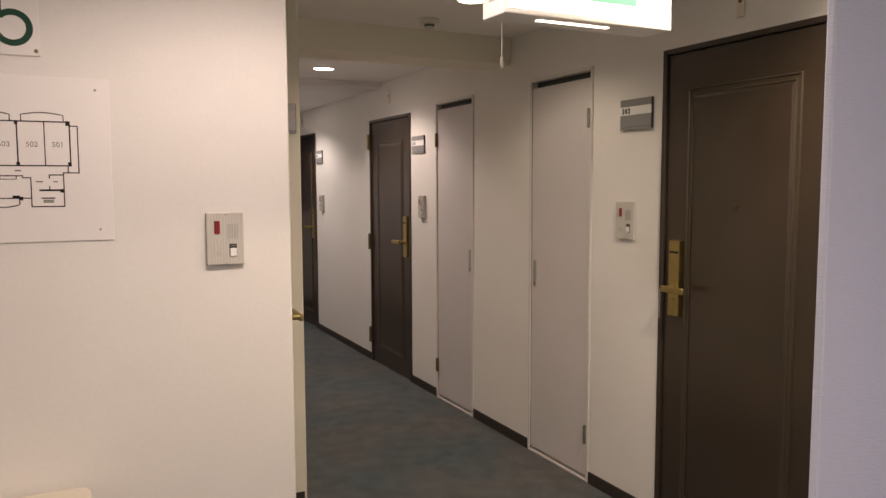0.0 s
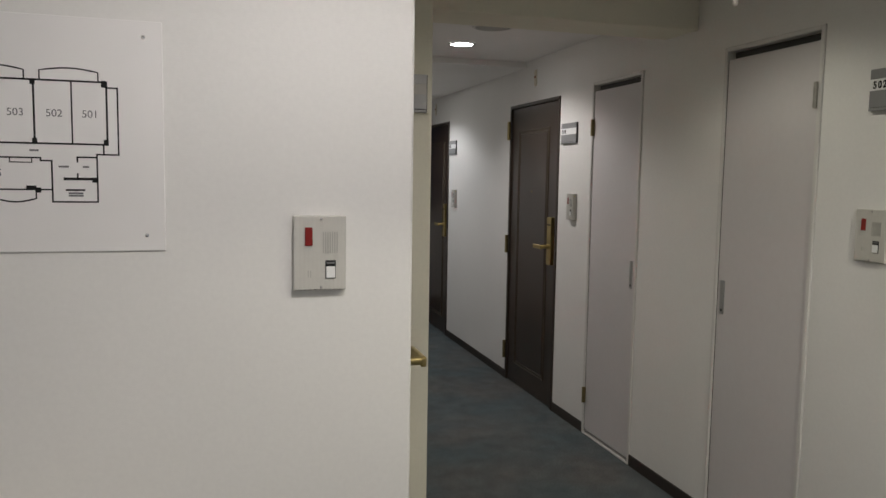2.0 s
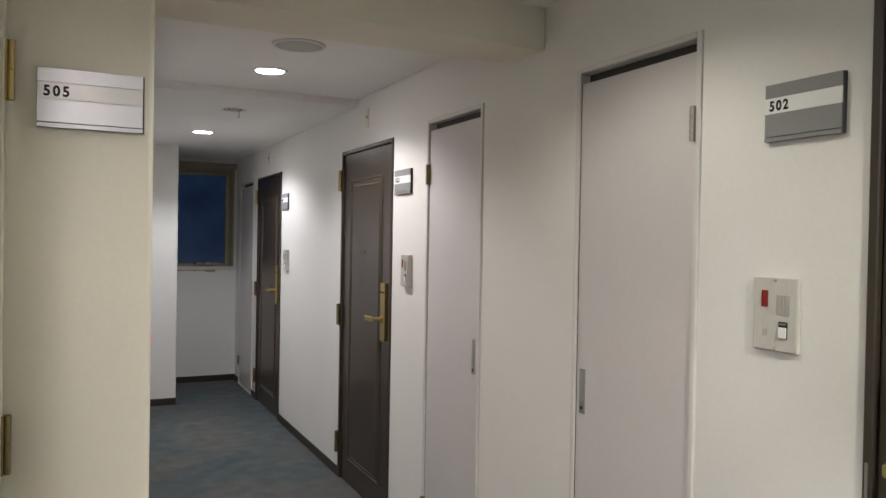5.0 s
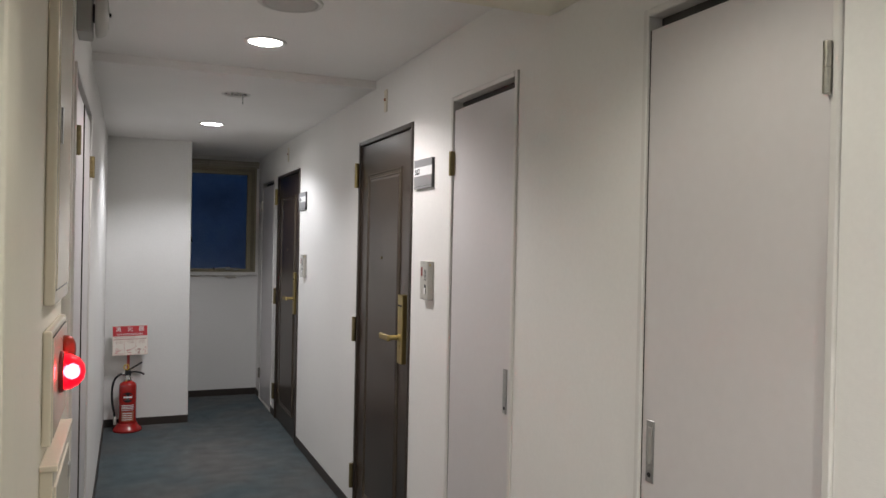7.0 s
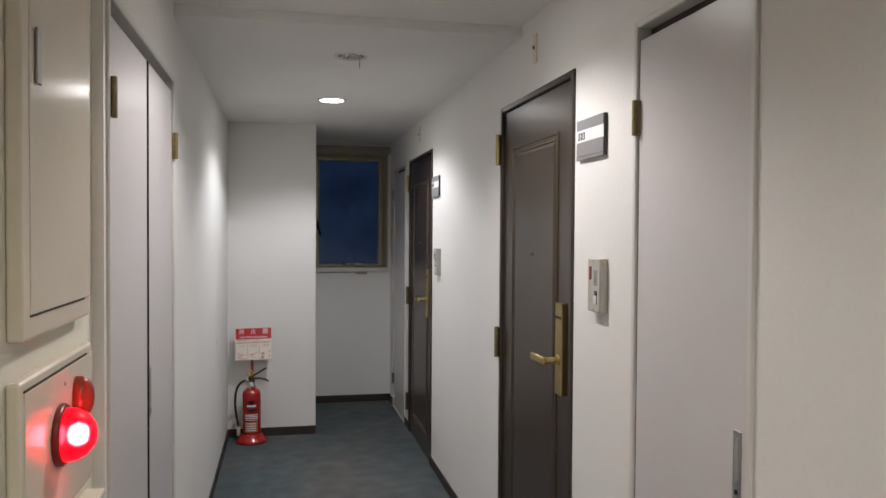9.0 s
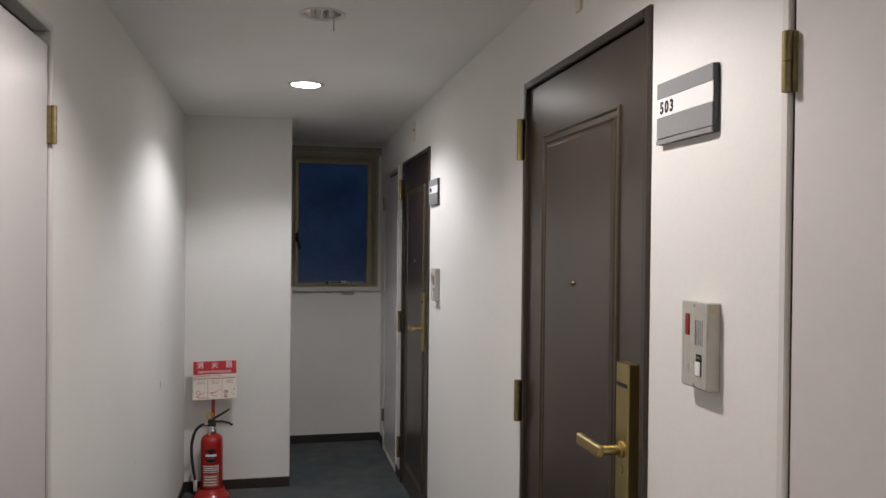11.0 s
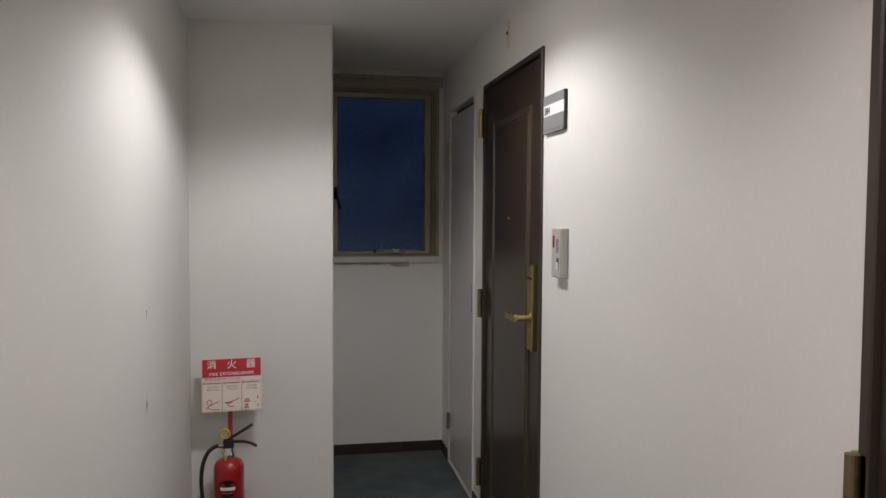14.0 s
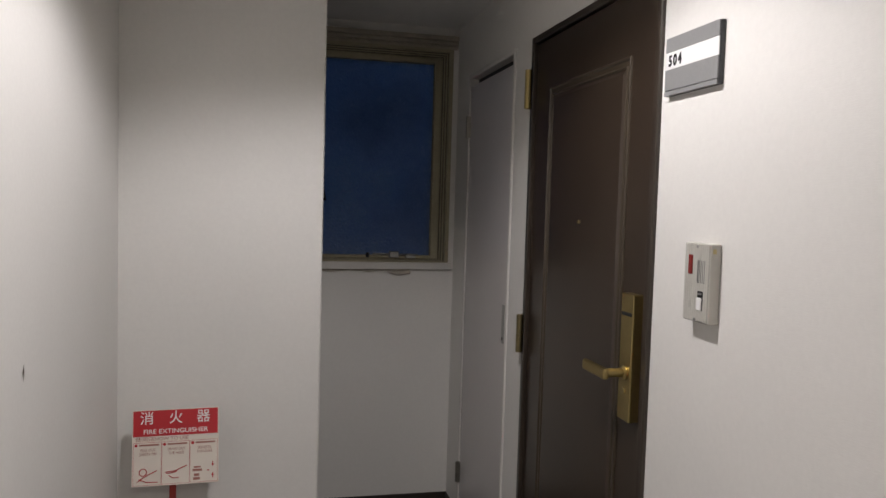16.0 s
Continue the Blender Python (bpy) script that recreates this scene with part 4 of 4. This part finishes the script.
for line in ([(-0.112, -0.0008, -0.10), (-0.095, -0.0008, -0.088), (-0.055, -0.0008, -0.068)], [(-0.108, -0.0008, -0.092), (-0.085, -0.0008, -0.102), (-0.052, -0.0008, -0.103)], LOOP,
             [(-0.03, -0.0008, -0.075), (0.0, -0.0008, -0.072), (0.033, -0.0008, -0.058)], [(-0.028, -0.0008, -0.079), (-0.012, -0.0008, -0.078), (0.004, -0.0008, -0.074)],
             [(-0.02, -0.0008, -0.085), (-0.008, -0.0008, -0.094), (0.01, -0.0008, -0.093)], [(0.110, -0.0008, -0.05), (0.110, -0.0008, -0.064)], [(0.110, -0.0008, -0.085), (0.110, -0.0008, -0.10)],
             [(0.093, -0.0008, -0.076), (0.100, -0.0008, -0.078)]):
    part("step_drawing", rod(line, 0.0014, 6), REDPRINT, sg)
for a, b, c, e in ((0.052, 0.072, -0.104, -0.096), (0.054, 0.070, -0.093, -0.085), (0.050, 0.078, -0.078, -0.071), (0.054, 0.074, -0.068, -0.063)):
    part("step_drawing", box(a, b, -0.0008, 0, c, e), REDBROWN, sg)
for z, up in ((-0.048, 1), (-0.102, -1)):
    tip = bmesh.new()
    tip.faces.new([tip.verts.new(c) for c in ((0.106, -0.001, z - 0.010 * up), (0.114, -0.001, z - 0.010 * up), (0.110, -0.001, z - 0.018 * up))])
    part("arrow_head", tip, REDPRINT, sg)

# ---- window ----
wn = thing("window_1", SOUTHFACE(2.036, 9.84, 1.188), "bronze-framed frosted window, shut, blue dusk outside", "window", kind="structure")
W, H = 0.331, 1.007
SIDES = (0.76, 1.0, 0.36, 0.82)
fr = ring_frame(-W, W, 0, H, [(0, 0.10), (0, -0.012), (0.018, -0.012), (0.018, 0.006), (0.028, 0.006), (0.028, 0.020), (0.038, 0.020), (0.038, 0.034), (0.048, 0.034), (0.048, 0.10)], None, SIDES)
part("window_frame", fr, BRONZE, wn, "stepped bronze frame")
part("sash", ring_frame(-W, W, 0, H, [(0.043, 0.08), (0.043, 0.030), (0.047, 0.026), (0.077, 0.026), (0.083, 0.034), (0.083, 0.08)], None, SIDES), BRONZE, wn, "opening sash")
# thin dark strips along the inner foot of each frame step
for inset, face in ((0.019, 0.006), (0.0285, 0.020), (0.0388, 0.026)):
    part("frame_step_strip", ring_frame(-W, W, 0, H, [(inset, face + 0.0003), (inset, face - 0.0006), (inset + 0.0036, face - 0.0006), (inset + 0.0036, face + 0.0003)], None, SIDES), BRONZEDK, wn, "dark strip along a frame step")
pane = part("pane", box(-W + 0.060, W - 0.080, 0.045, 0.051, 0.028, H - 0.066), GLASS, wn, "frosted figured glass")
pane.visible_shadow = False
part("window_sill", box(-W - 0.009, W + 0.02, -0.022, 0.0, -0.034, -0.001, 0.003), TRIM, wn, "pale sill board")
for z0, z1, deep in ((0.0, 0.017, 0.010), (0.019, 0.037, 0.017), (0.039, 0.060, 0.026)):
    part("head_trim", box(-W - 0.009, W + 0.022, -deep, 0.0, H + z0, H + z1, 0.002, 1), HEADTRIM, wn, "grimy stepped head trim")
part("stay_rail", rod([(-0.03, 0.018, 0.036), (0.19, 0.018, 0.034)], 0.004, 8), STEEL, wn)
part("stay_latch", box(0.05, 0.095, 0.0, 0.028, 0.020, 0.050, 0.003, 1), STEEL, wn, "worn stay latch")
part("stay_end", box(0.13, 0.175, 0.006, 0.028, 0.016, 0.034, 0.003, 1), STEEL, wn)
part("stay_knob", box(-0.06, -0.045, 0.006, 0.028, 0.020, 0.042, 0.003, 1), BLACK, wn)
part("handle_base", box(-W + 0.036, -W + 0.058, 0.006, 0.027, 0.34, 0.41, 0.004), BLACK, wn, "dark handle base")
part("handle", rod([(-W + 0.047, 0.010, 0.39), (-W + 0.046, -0.02, 0.38), (-W + 0.061, -0.03, 0.33), (-W + 0.071, -0.032, 0.28)], 0.007, 10), BLACK, wn, "dark lever handle", True)
tp = bmesh.new()
cols = []
for i in range(17):
    x = -W + 0.02 + i * 0.46 / 16
    drop = 0.006 + 0.014 * abs(math.sin(i * 0.55)) * (0.5 + 0.5 * noise.noise((i * 0.7, 2, 1))) + (0.012 if i > 12 else 0)
    cols.append([tp.verts.new((x, -0.003, -0.033)), tp.verts.new((x, -0.007 - 0.4 * drop, -0.033 - drop))])
for a, b in zip(cols, cols[1:]):
    tp.faces.new((a[0], b[0], b[1], a[1]))
torn = tagged(to_object("torn_wallpaper_edge", tp, KRAFT), "torn brown wallpaper edge hanging below the window sill", "torn paper")
torn.matrix_world = SOUTHFACE(2.036, 9.84, 1.188)

# ---- bins below the floor plan ----
def bin_(x0, x1, label):
    b = thing("waste_bin", SOUTHFACE((x0 + x1) / 2, 2.51, 0), label, "waste bin", "waste bins below the floor plan")
    w = (x1 - x0) / 2
    part("body", box(-w + 0.01, w - 0.01, -0.14, 0.14, 0, 0.575, 0.02, 3), BINP, b)
    part("lid", box(-w, w, -0.15, 0.15, 0.567, 0.642, 0.028, 4), BINP, b, "rounded cream lid")


bin_(-0.15, 0.108, "cream plastic waste bin with rounded lid")
bin_(-0.435, -0.172, "cream plastic waste bin with rounded lid")

# ---- scuffs on the walls ----
for m, z0, z1, w in ((WEST(7.868, LW + 0.0008), 1.109, 1.145, 0.0030), (WEST(7.855, LW + 0.0008), 0.803, 0.862, 0.0068), (WEST(7.2, LW + 0.0008), 0.62, 0.66, 0.001)):
    b = bmesh.new()
    b.faces.new([b.verts.new(c) for c in ((-w * 0.6, -0.0008, z0), (w, -0.0008, (z0 + z1) / 2), (0, -0.0008, z1), (-w, -0.0008, z0 * 0.4 + z1 * 0.6))])
    ob = tagged(to_object("wall_scuff", b, SCUFF), "thin dark scuff on the wallpaper", "scuff", kind="structure")
    ob.matrix_world = m
